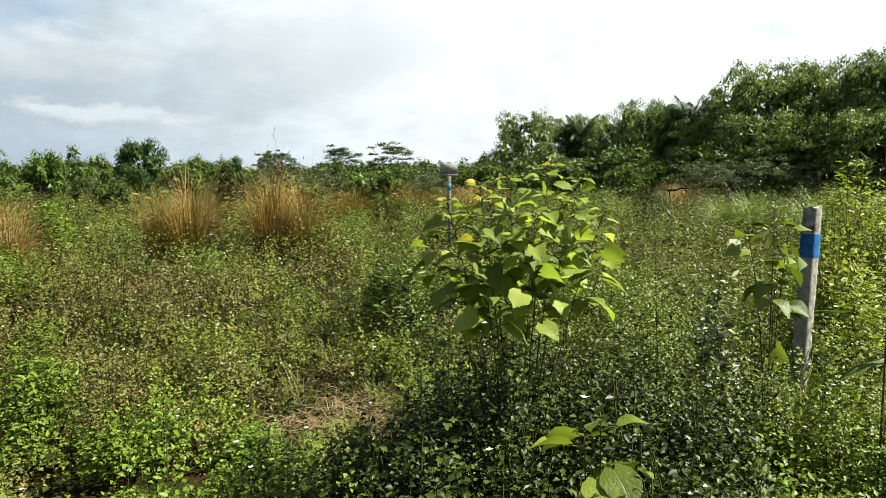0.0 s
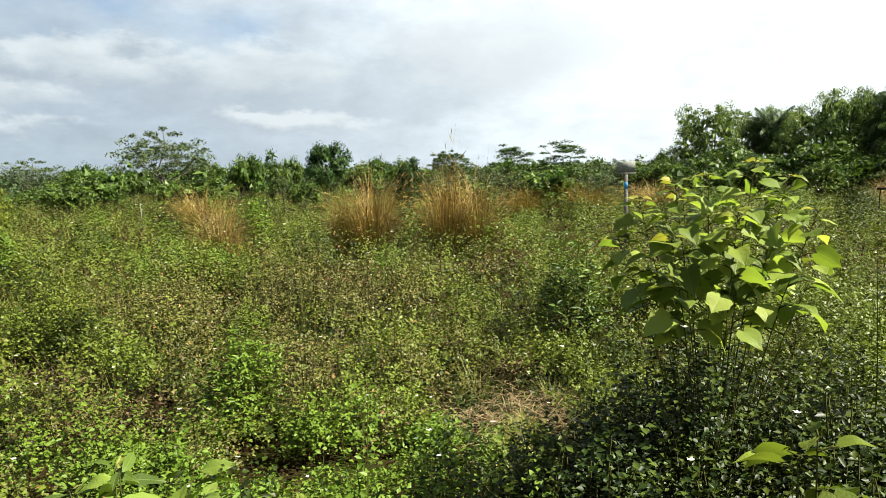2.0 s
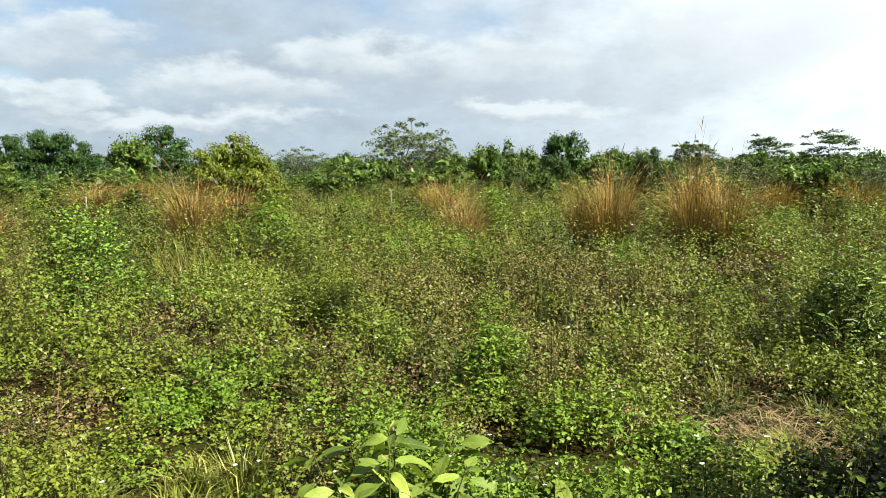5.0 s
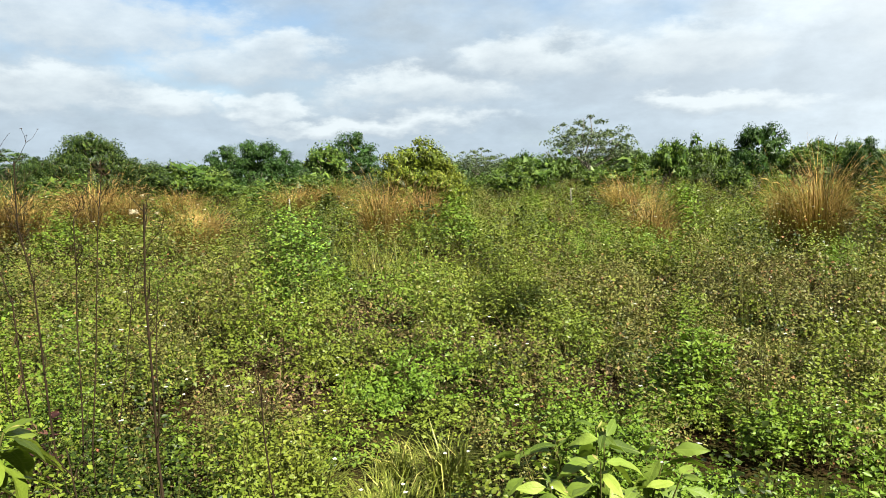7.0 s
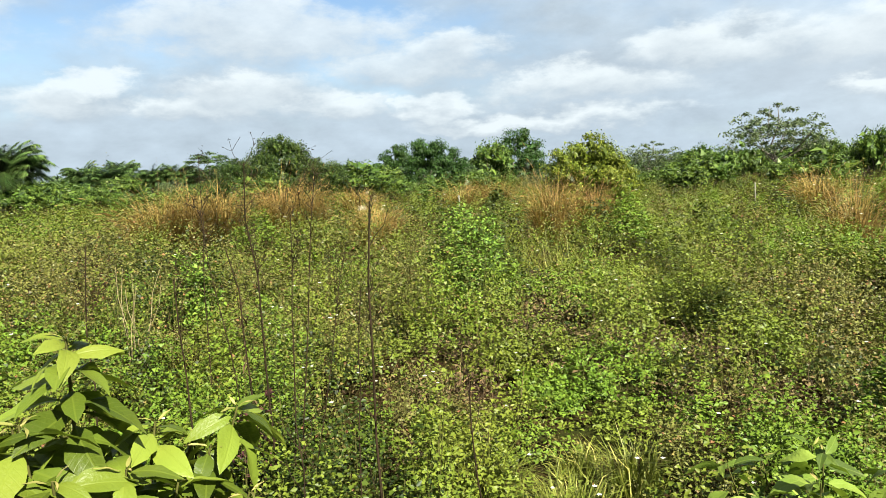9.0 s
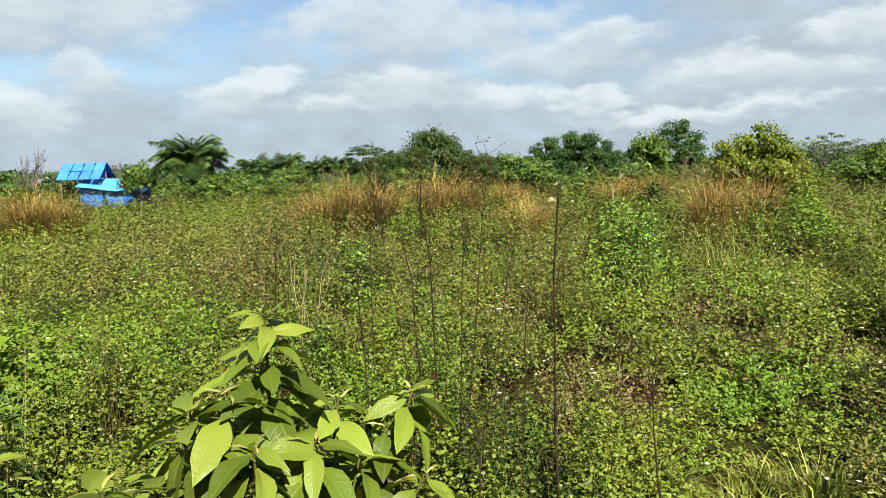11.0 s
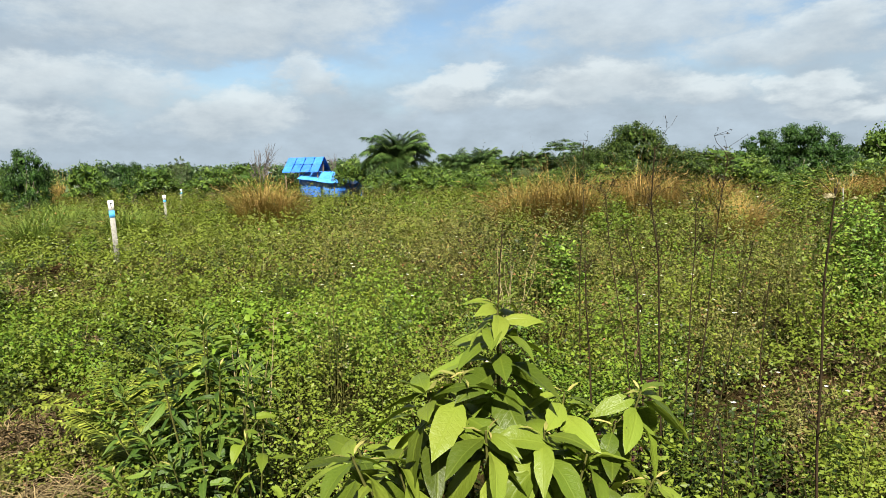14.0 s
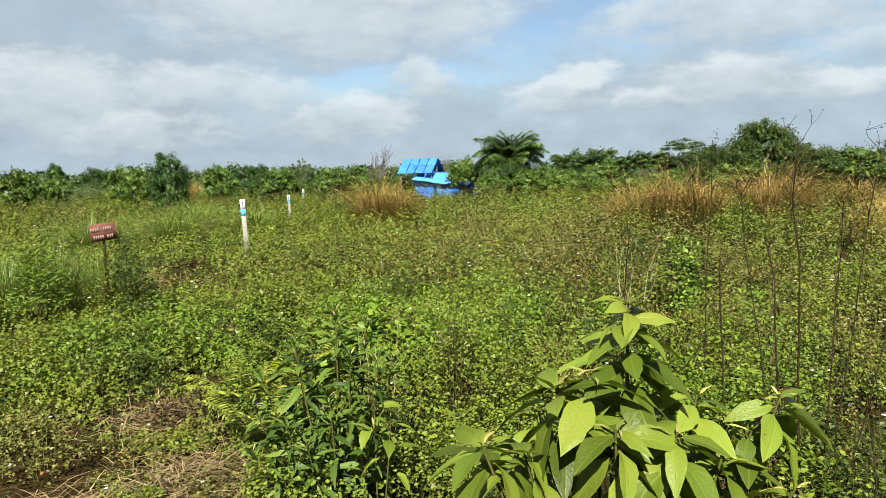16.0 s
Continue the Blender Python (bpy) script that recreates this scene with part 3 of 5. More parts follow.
    for q in rng.choice(len(c), min(9, len(c)), replace=False):
        if c[q][2] > fork[2] * 0.8:
            limb(wood, fork * rng.uniform(0.6, 1.0), c[q], 0.010, 0.003, 0.05, 4)
    if kind == "rubber":
        for q in rng.choice(len(c), 22, replace=False):
            limb(wood, c[q] * 0.6 + fork * 0.4, c[q] + rand_dirs(1, 0.1, 0.9)[0] * 0.10, 0.004, 0.0015, 0.05, 4)
    return wood.mesh(kind + "_trunk", M_BARK, flat=False), crown.mesh(kind + "_crown", M_TREE[kind])


def palm_meshes(seed):
    """An oil palm with a short trunk and arching feather fronds, 1 m high and about 1 m wide."""
    global rng
    rng = np.random.default_rng(seed)
    wood, fronds = Buf(), []
    h = 0.52
    tube(wood, [(0, 0, -0.03), (0.01, 0, h * 0.5), (0, 0.01, h)], [0.050, 0.045, 0.055], 8)
    for _ in range(40):
        a, z = rng.uniform(0, TAU), rng.uniform(0.05, h)
        d = np.array([math.cos(a), math.sin(a), 0])
        tube(wood, [d * 0.04 + [0, 0, z], d * 0.075 + [0, 0, z + 0.05]], [0.014, 0.007], 4)
    order = rng.permutation(56)
    for i in range(56):
        fr = Buf()
        a = i * 2.39996 + rng.normal(0, 0.15)
        rise = 0.15 + 1.36 * math.sqrt((order[i] + 0.5) / 56)
        length = rng.uniform(0.52, 0.68)
        d = np.array([math.cos(a), math.sin(a), 0])
        t = np.linspace(0, 1, 14)[:, None]
        ang = rise - t * rng.uniform(1.1, 2.0)
        step = (np.cos(ang) * d + np.sin(ang) * [0, 0, 1]) * length / 13
        p = np.array([0, 0, h]) + np.concatenate([np.zeros((1, 3)), np.cumsum(step[:-1], 0)])
        tube(fr, p, np.linspace(0.008, 0.002, 14), 4)
        side = np.array([-d[1], d[0], 0])
        s = np.linspace(0.14, 1, 80)
        spine = np.stack([np.interp(s * 13, np.arange(14), p[:, q]) for q in range(3)], 1)
        tang = unit(np.stack([np.interp(s * 13, np.arange(14), np.gradient(p[:, q])) for q in range(3)], 1))
        L = 0.23 * np.sin(s * 2.6 + 0.35) + 0.05
        for sg in (-1, 1):
            way = side * sg + tang * 0.6 + np.array([0, 0, -0.75]) + rng.normal(0, 0.22, (80, 3))
            blades(fr, spine, way, L * rng.uniform(0.7, 1.1, 80), np.full(80, 0.014), 0.9, 0, True)
        fronds.append(fr.mesh("frond", M_TREE["palm"]))
    return wood.mesh("palm_trunk", M_BARK, flat=False), fronds


def bare_mesh(seed):
    """A leafless tree of fine upright branches, 1 m high."""
    global rng
    rng = np.random.default_rng(seed)
    wood = Buf()

    def grow(p, d, length, r, depth):
        q = p + d * length
        limb(wood, p, q, r, r * 0.6, 0.06, 4)
        if depth:
            for _ in range(5):
                e = unit(d + rng.normal(0, 0.42, 3) + [0, 0, 0.28])
                grow(p + d * length * rng.uniform(0.3, 1.0), e, length * rng.uniform(0.55, 0.8), r * 0.62, depth - 1)
    grow(np.array([0, 0, -0.02]), np.array([0.02, 0, 1.0]), 0.34, 0.008, 3)
    return wood.mesh("bare_tree", M_TWIG)


LABELS = {
    "bush": ("shrub", "rounded mid-green leafy shrub at the edge of the field", "shrub"),
    "dark": ("tree", "small dense dark-green tree with leaves to the ground", "tree"),
    "rubber": ("tree", "grey-green open-crowned tree with twiggy top", "tree"),
    "forest": ("tree", "tall dark-green forest tree with dense backlit crown", "tree"),
    "mango": ("tree", "broad bushy tree with dense green rounded crown", "tree"),
    "yellow": ("tree", "young lime-green leafy tree beside dry ochre grass", "tree"),
    "umbrella": ("tree", "flat-topped feathery green tree with layered crown", "tree"),
    "palm": ("oil_palm", "oil palm with arching dark-green feather fronds", "palm"),
    "bare": ("bare_tree", "leafless grey tree with fine upright branches", "tree"),
}
MESHES = {}
for _kind, _count in (("bush", 4), ("dark", 2), ("rubber", 3), ("forest", 4), ("mango", 2), ("yellow", 1), ("umbrella", 2)):
    MESHES[_kind] = [crowned(_kind, 40 + len(_kind) * 7 + q) for q in range(_count)]
MESHES["palm"] = [palm_meshes(5), palm_meshes(6)]
MESHES["bare"] = [bare_mesh(3), bare_mesh(4)]
TURN = random.Random(5)


def plant(kind, x, y, height, width, label="", pick=None):
    """A tree or shrub of that kind on the ground, with its top at that height."""
    name, words, category = LABELS[kind]
    z = float(ground_z(x, y))
    variant = TURN.choice(MESHES[kind]) if pick is None else MESHES[kind][pick]
    wide = width * (1.0 if kind != "palm" else 0.88)
    m = pose(x, y, z, 0, 0, TURN.uniform(0, 360)) @ Matrix.Diagonal((wide, wide, height - z, 1))
    if kind == "bare":
        ob = new(name, variant)
        ob.matrix_basis = m
        return tagged(ob, label or words, category)
    ob = thing(name, m, label or words, category)
    part("trunk", variant[0], ob)
    if kind == "palm":
        for fr in variant[1]:
            part("frond", fr, ob)
    else:
        part("crown", variant[1], ob)
    return ob


plant("bush", -22.35, 33.69, 3.04, 2.16)
plant("bush", -22.28, 36.11, 3.42, 2.06)
plant("bush", -24.03, 55.47, 3.51, 1.77)
plant("bush", -21.81, 56.38, 3.46, 1.77)
plant("umbrella", -15.34, 48.07, 3.52, 1.80)
plant("umbrella", -11.88, 54.17, 4.04, 3.33)
plant("umbrella", -7.27, 49.93, 4.03, 3.27)
plant("bush", -4.69, 48.23, 2.83, 2.36)
plant("bush", -25.38, 43.58, 3.28, 2.05)
plant("bush", -26.37, 36.98, 2.69, 2.21)
plant("bush", -2.83, 70.40, 3.48, 3.44)
plant("bush", -0.49, 60.45, 3.57, 2.46)
plant("forest", 2.29, 48.39, 5.87, 4.71)
plant("forest", 5.53, 50.13, 5.69, 4.09)
plant("palm", 6.17, 49.05, 5.85, 3.61)
plant("forest", 8.06, 46.74, 5.36, 4.23)
plant("forest", 9.40, 45.46, 6.17, 3.76)
plant("palm", 12.05, 43.78, 6.38, 4.05)
plant("forest", 11.38, 47.06, 5.87, 3.54)
plant("forest", 13.66, 41.19, 6.51, 3.87)
plant("forest", 15.15, 39.59, 7.59, 5.84)
plant("forest", 16.65, 38.97, 7.19, 4.12)
plant("forest", 17.64, 37.42, 6.84, 4.03)
plant("forest", 18.66, 35.78, 7.26, 4.91)
plant("forest", 20.21, 34.92, 7.38, 5.24)
plant("forest", 12.28, 41.63, 4.69, 4.22)
plant("bush", 10.87, 36.84, 3.18, 3.73)
plant("bush", 2.99, 42.34, 3.24, 4.12)
plant("bush", 7.65, 40.71, 3.27, 4.36)
plant("forest", 13.42, 37.04, 4.57, 4.79)
plant("forest", 15.58, 35.07, 4.36, 4.98)
plant("forest", 17.06, 32.10, 4.31, 4.71)
plant("dark", -51.3, 20.0, 3.95, 3.6)
plant("dark", -50.9, 22.5, 4.35, 3.4)
plant("dark", -54.54, 25.98, 3.75, 3.44)
plant("bush", -44.06, 24.51, 3.90, 3.07)
plant("dark", -48.29, 29.19, 4.84, 4.35)
plant("yellow", -16.44, 12.14, 2.50, 2.15)
plant("yellow", -15.9, 12.7, 1.75, 1.5)
plant("rubber", -45.22, 40.10, 3.54, 4.91)
plant("bush", -25.16, 24.97, 2.49, 1.89)
plant("bush", -30.42, 33.76, 3.10, 2.43)
plant("rubber", -32.23, 38.80, 5.18, 6.14)
plant("bush", -23.75, 35.18, 3.16, 1.92)
plant("bush", -22.35, 36.08, 3.41, 1.92)
plant("dark", -17.56, 34.19, 3.57, 2.55)
plant("bush", -19.77, 46.39, 3.11, 1.88)
plant("dark", -11.82, 31.26, 2.55, 1.51)
plant("umbrella", -14.98, 48.14, 3.46, 2.62)
plant("bush", -57.14, 19.52, 2.95, 3.93)
plant("bush", -40.40, 12.79, 2.10, 2.06)
plant("bush", -19.00, 15.36, 1.86, 1.18)
plant("bush", -31.54, 41.90, 3.61, 2.98)
plant("mango", -34.67, 7.27, 3.66, 3.3)
plant("mango", -35.19, 9.40, 2.55, 3.2)
plant("mango", -36.00, 5.63, 2.65, 2.2)
plant("umbrella", -55.05, 6.52, 3.79, 3.60)
plant("palm", -40.16, -4.82, 4.05, 4.42, "", 0)
plant("bush", -38.4, -5.3, 2.0, 2.4)
plant("bush", -38.9, -3.6, 1.9, 2.6)
plant("palm", -70.44, -0.56, 3.47, 4.58)
plant("bush", -60.29, -4.38, 2.11, 4.91)
plant("bare", -38.51, -12.32, 5.0, 4.6)
plant("bare", -46.41, -9.86, 4.4, 3.4)
plant("dark", -25.30, -16.83, 2.68, 1.67)
plant("bush", -28.62, -20.80, 2.20, 1.89)
plant("bush", -31.60, -18.07, 2.38, 1.53)
plant("dark", -35.97, -18.41, 2.36, 1.44)
plant("bush", -34.73, -16.43, 2.16, 2.18)
plant("rubber", -55.31, -24.31, 3.17, 1.67)
plant("bush", -35.83, -13.88, 2.12, 2.18)
plant("bush", -40.11, -13.85, 2.28, 2.06)
plant("bush", -41.72, -7.78, 2.64, 2.27)
plant("bush", -60.44, 0.47, 2.35, 2.95)
plant("bush", -36.54, 11.83, 2.43, 3.42)
plant("bush", -39.78, 14.69, 2.23, 2.75)
plant("bush", -26.36, -25.01, 2.27, 1.94)
plant("bush", -30.32, -26.62, 2.44, 1.51)
plant("bush", -29.24, -21.62, 2.31, 2.36)
plant("dark", -41.55, -36.57, 2.94, 1.35)
plant("dark", -39.23, -31.58, 2.53, 1.64)
plant("bush", -26.42, -27.77, 2.39, 2.80)
plant("bush", -29.76, -17.23, 2.25, 1.67)
plant("bush", -26.36, -30.50, 2.62, 2.95)
# far row
plant("rubber", 2.17, 53.58, 2.61, 2.70)
plant("bush", -0.02, 54.48, 2.92, 2.71)
plant("rubber", -1.61, 59.92, 2.79, 2.90)
plant("rubber", -3.32, 47.99, 2.63, 2.61)
plant("rubber", -5.09, 56.65, 2.55, 2.10)
plant("rubber", -7.99, 56.97, 2.63, 3.04)
plant("bush", -9.75, 55.14, 2.96, 3.45)
plant("bush", -11.96, 58.28, 2.58, 2.19)
plant("bush", -11.02, 47.78, 2.81, 3.34)
plant("rubber", -14.12, 49.94, 2.81, 2.74)
plant("rubber", -16.19, 51.70, 2.91, 3.66)
plant("rubber", -15.96, 47.29, 2.65, 2.34)
plant("rubber", -21.88, 55.34, 3.04, 2.59)
plant("bush", -21.66, 50.40, 2.97, 2.80)
plant("bush", -24.01, 52.75, 3.05, 2.97)
# far palm row
plant("palm", -78.35, -3.08, 4.00, 4.20)
plant("palm", -78.40, 0.44, 4.26, 4.20)
plant("palm", -78.33, 3.42, 3.56, 4.20)
plant("palm", -78.20, 5.64, 3.73, 4.20)
plant("palm", -77.94, 8.39, 3.28, 4.20)
plant("palm", -77.58, 11.27, 3.83, 4.20)
plant("palm", -76.83, 15.54, 3.51, 4.20)

# scrub that fills the edge of the field between the trees
EDGE = random.Random(21)
for _i in range(120):
    _az = -34 + 178 * (_i + EDGE.random()) / 120
    _d = EDGE.uniform(27, 58) if _az > 0 else EDGE.uniform(34, 42)
    if _az > 96:
        _d *= 1.4
    _p = polar(_az, _d)
    _h = 1.5 + _d * (EDGE.uniform(0.004, 0.024) if _az < 45 else EDGE.uniform(-0.003, 0.011) if _az < 96 else EDGE.uniform(-0.006, 0.008))
    plant("bush" if EDGE.random() < 0.8 else "rubber", _p.x, _p.y, _h, _h * EDGE.uniform(0.95, 1.7))


def far_woods():
    """The plantation beyond the scrub: a long uneven belt of leaf masses."""
    global rng
    rng = np.random.default_rng(77)
    b = Buf()
    n = 640
    az = np.radians(rng.uniform(-45, 150, n))
    d = rng.uniform(105, 190, n)
    x, y = -np.sin(az) * d, np.cos(az) * d
    h = d * (0.006 + 0.014 * vnoise(az * 30, d * 0 + 2, 8) * rng.uniform(0.6, 1.1, n)) + 1.55
    for lev, share in ((0.94, 1.0), (0.62, 1.2), (0.3, 1.3)):
        c = np.stack([x + rng.normal(0, 1.2, n), y + rng.normal(0, 1.2, n), h * lev - 0.5], 1)
        clumps(b, c, np.full(n, 1.6) * share, 44, 0.75, 0.3)
    tagged(new("far_woods", b.mesh("far_woods", M_TREE["far"])), "dark hazy belt of plantation trees on the horizon", "woods", kind="stuff")


far_woods()


# ---- dry grass tufts ----
def tuft_meshes(seed, n, mat, plume):
    """A fountain of arching blades 1 m high and about 1 m wide."""
    global rng
    rng = np.random.default_rng(seed)
    b, pl = Buf(), Buf()
    a, r = rng.uniform(0, TAU, n), np.sqrt(rng.random(n))
    out = np.stack([np.cos(a), np.sin(a), np.zeros(n)], 1)
    base = out * (r * 0.25)[:, None] + [0, 0, -0.03]
    way = out * (r * 0.62 + rng.normal(0, 0.12, n))[:, None] + [0, 0, 1.0] + rng.normal(0, 0.15, (n, 3))
    L = (0.34 + 0.80 * rng.random(n) ** 1.35) * rng.uniform(0.8, 1.0, n) * (0.72 + 0.5 * vnoise(a * 1.9, r * 2.0, seed))
    bend = rng.uniform(0.3, 1.5, n)
    blades(b, base, way, L, rng.uniform(0.0030, 0.0065, n), bend)
    k = plume
    q = rng.choice(n, k, replace=False)
    dirs, turn = unit(way[q]), bend[q][:, None]
    curl = unit(dirs + out[q] * turn - [0, 0, 1] * turn * 0.5)
    top = base[q] + (dirs * 0.55 + curl * rng.uniform(0.12, 0.36, (k, 1))) * L[q][:, None]
    kites(pl, top, curl, rng.uniform(0.06, 0.13, k), rng.uniform(0.006, 0.012, k), 0.3)
    return b.mesh("tuft_blades", mat), pl.mesh("tuft_plumes", M_PLUME)


TUFTS = [tuft_meshes(s, 1900, M_OCHRE, 420) for s in (31, 32, 33)]
GOLD_TUFTS = [tuft_meshes(s, 1900, M_GOLD, 420) for s in (36, 37)]
GREEN_TUFTS = [tuft_meshes(s, 1300, M_TALL, 90) for s in (34, 35)]


def tuft(x, y, height, width, green=False):
    words = "tall clump of green grass with seed heads among weeds" if green else "large tuft of dry ochre grass with pale plumes"
    z = float(ground_z(x, y))
    ob = thing("grass_clump" if green else "dry_grass_tuft", pose(x, y, z, 0, 0, TURN.uniform(0, 360)) @ Matrix.Diagonal((width * 1.2, width * 1.2, (height - z) * (1.0 if green else 1.36), 1)), words, "grass tuft", "tufts of grass in the field")
    v = TURN.choice(GREEN_TUFTS if green else GOLD_TUFTS if y < 5 else TUFTS)
    tagged(part("grass_mass", v[0], ob), kind="stuff")
    tagged(part("plume_mass", v[1], ob, "pale feathery seed heads"), kind="stuff")
    return ob


tuft(-5.80, 13.2, 1.78, 1.12)
tuft(-6.35, 13.0, 1.42, 0.62)
tuft(-4.25, 13.3, 1.88, 1.0)
tuft(-3.66, 13.45, 1.84, 1.0)
tuft(-12.82, 8.59, 1.66, 1.09)
tuft(-12.3, 9.2, 1.42, 0.80)
tuft(-13.51, 17.93, 1.38, 1.17)
tuft(-17.42, 0.92, 1.45, 1.46)
tuft(-17.78, 2.32, 1.60, 1.60)
tuft(-17.5, 1.65, 1.64, 1.24)
tuft(-19.97, 4.3, 1.68, 1.39)
tuft(-20.3, 5.2, 1.52, 1.02)
tuft(-14.55, 5.05, 1.0, 0.8)
tuft(-21.37, -6.81, 1.62, 1.7)
tuft(-21.0, -6.0, 1.35, 1.1)
tuft(-15.46, 5.6, 1.0, 0.95)
tuft(-7.18, 10.13, 1.32, 0.73)
tuft(7.76, 29.4, 1.28, 1.2)
tuft(-28.28, 15.84, 1.31, 1.60)
tuft(-3.01, 26.29, 1.39, 1.75)
tuft(-5.2, 26.0, 1.32, 1.46)
tuft(-0.6, 27.0, 1.37, 1.46)
tuft(-34.41, -21.14, 1.68, 1.46)
tuft(-26.0, 8.5, 1.26, 1.60)
tuft(-24.0, 12.0, 1.26, 1.46)
tuft(-7.1, -6.09, 1.28, 0.8, True)
tuft(-6.9, -6.6, 1.2, 0.8, True)
tuft(-7.05, -5.3, 0.95, 0.6, True)
tuft(-7.5, -5.9, 1.15, 0.9, True)
tuft(6.93, 19.18, 1.7, 1.3, True)
tuft(6.2, 19.6, 1.35, 1.2, True)
tuft(8.2, 18.6, 1.5, 1.3, True)
tuft(-16.0, -10.5, 1.25, 1.6, True)
tuft(-18.5, -9.6, 1.2, 1.6, True)
tuft(-20.5, -12.6, 1.2, 1.8, True)
tuft(-13.5, -10.8, 1.2, 1.6, True)
tuft(-23.0, -14.4, 1.25, 1.8, True)


# ---- weed bushes ----
def weed_bush(x, y, height, width, leaf, mat, label, n=700, narrow=0.45, upright=0.35):
    """A leafy herb of many stems."""
    global rng
    rng = np.random.default_rng(int(abs(x * 311 + y * 97)) + 7)
    z = float(ground_z(x, y))
    h = height - z
    stems, leaves = Buf(), Buf()
    per = 11 if leaf < 0.09 else 9
    k = max(9, n // per)
    top, out = dome(k, width * 0.46, h)
    top *= rng.uniform(0.80, 1.08, (k, 1))
    top[:, 2] += h * 0.10 * (vnoise(top[:, 0] * 6 / width + 9, top[:, 1] * 6 / width, 5) - 0.5)
    foot = top * [0.35, 0.35, 0.12]
    for p, q in zip(foot[::5], top[::5]):
        limb(stems, p * [0.5, 0.5, 0] - [0, 0, 0.03], q, 0.006, 0.002, 0.04, 4)
    out = unit(out + [0, 0, upright * 0.5])
    sprigs(leaves, foot, top, per, np.full(k, leaf), narrow, np.full(k, 0.010 + width * 0.022), out)
    ob = thing("weed_bush", pose(x, y, z), label, "bush")
    tagged(part("stem_mass", stems.mesh("stems", M_STEM), ob, "thin brown stems"), kind="stuff")
    tagged(part("foliage", leaves.mesh("foliage", mat), ob), kind="stuff")
    return ob


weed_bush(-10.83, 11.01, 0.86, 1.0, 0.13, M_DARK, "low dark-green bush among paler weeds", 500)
weed_bush(-7.80, 3.90, 1.24, 1.25, 0.060, M_BRIGHT, "leafy bright-green bush taller than the weeds round it", 3000, 0.6)
weed_bush(-7.2, 3.55, 0.72, 0.8, 0.065, M_BRIGHT, "leafy bright-green bush taller than the weeds round it", 800, 0.6)
weed_bush(-5.15, 4.95, 0.86, 0.95, 0.040, M_WEED, "olive-green small-leaved bush with a shaded hollow beside it", 3600)
weed_bush(-4.73, 4.81, 0.59, 0.7, 0.045, M_DARK, "low dark small-leaved bush beside a hollow", 2000)
weed_bush(-8.41, 12.95, 1.28, 1.0, 0.10, M_LUSH, "young shrub with bright drooping leaves", 1000, 0.5)
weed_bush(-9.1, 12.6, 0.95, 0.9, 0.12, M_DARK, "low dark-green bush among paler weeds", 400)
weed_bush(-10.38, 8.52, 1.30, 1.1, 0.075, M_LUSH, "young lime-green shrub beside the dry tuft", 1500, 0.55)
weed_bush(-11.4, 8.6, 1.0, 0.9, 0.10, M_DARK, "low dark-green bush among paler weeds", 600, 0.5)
weed_bush(-0.92, 6.39, 1.08, 0.70, 0.10, M_NEEDLE, "small bush of narrow drooping leaves", 1100, 0.26, -0.1)
weed_bush(-2.54, 3.89, 0.72, 0.75, 0.060, M_LUSH, "clump of upright weeds with pointed leaves", 1700, 0.36, 0.7)
weed_bush(3.08, 6.69, 1.62, 1.2, 0.07, M_LIME, "tall lime-green bush with pointed leaves", 4000, 0.35)
weed_bush(3.7, 6.9, 1.45, 1.0, 0.07, M_LIME, "tall lime-green bush with pointed leaves", 2800, 0.35)
weed_bush(2.3, 5.4, 1.15, 0.9, 0.07, M_LIME, "tall lime-green bush with pointed leaves", 2400, 0.35)
weed_bush(3.85, 18.01, 1.36, 1.05, 0.08, M_DARK, "round dark-green bush in dry grass", 1200)
weed_bush(-7.38, 0.72, 0.92, 0.7, 0.065, M_BRIGHT, "pale green bush with soft rounded leaves", 1100, 0.65)
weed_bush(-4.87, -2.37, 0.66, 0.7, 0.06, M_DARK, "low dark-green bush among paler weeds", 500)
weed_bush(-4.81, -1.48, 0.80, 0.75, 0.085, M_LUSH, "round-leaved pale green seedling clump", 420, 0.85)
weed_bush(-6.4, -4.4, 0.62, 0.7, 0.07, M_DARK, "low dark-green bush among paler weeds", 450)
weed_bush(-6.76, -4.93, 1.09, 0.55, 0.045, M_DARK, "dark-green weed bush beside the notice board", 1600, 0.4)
weed_bush(-6.63, -5.10, 0.95, 0.5, 0.040, M_WEED, "mid-green weed bush in front of the notice board", 900, 0.4)
weed_bush(-6.25, -5.54, 1.19, 0.7, 0.07, M_LUSH, "upright green weed bush with narrow leaves", 1600, 0.25, 0.9)
# dark-leaved mass below the shrub, with its shade coloured into the leaves
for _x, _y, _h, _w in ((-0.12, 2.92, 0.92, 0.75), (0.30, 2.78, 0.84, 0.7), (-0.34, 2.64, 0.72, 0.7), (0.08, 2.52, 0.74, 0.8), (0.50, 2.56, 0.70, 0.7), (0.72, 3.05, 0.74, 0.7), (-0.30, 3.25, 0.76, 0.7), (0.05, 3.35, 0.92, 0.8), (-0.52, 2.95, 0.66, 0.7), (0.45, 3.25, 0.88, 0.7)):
    weed_bush(_x, _y, _h, _w, 0.038, M_DARK, "dense dark-green small-leaved weed bush, darkened for shade under the shrub", 3300, 0.62)
weed_bush(-20.0, 11.2, 1.0, 1.0, 0.16, M_DARK, "low dark-green bush among paler weeds", 300)


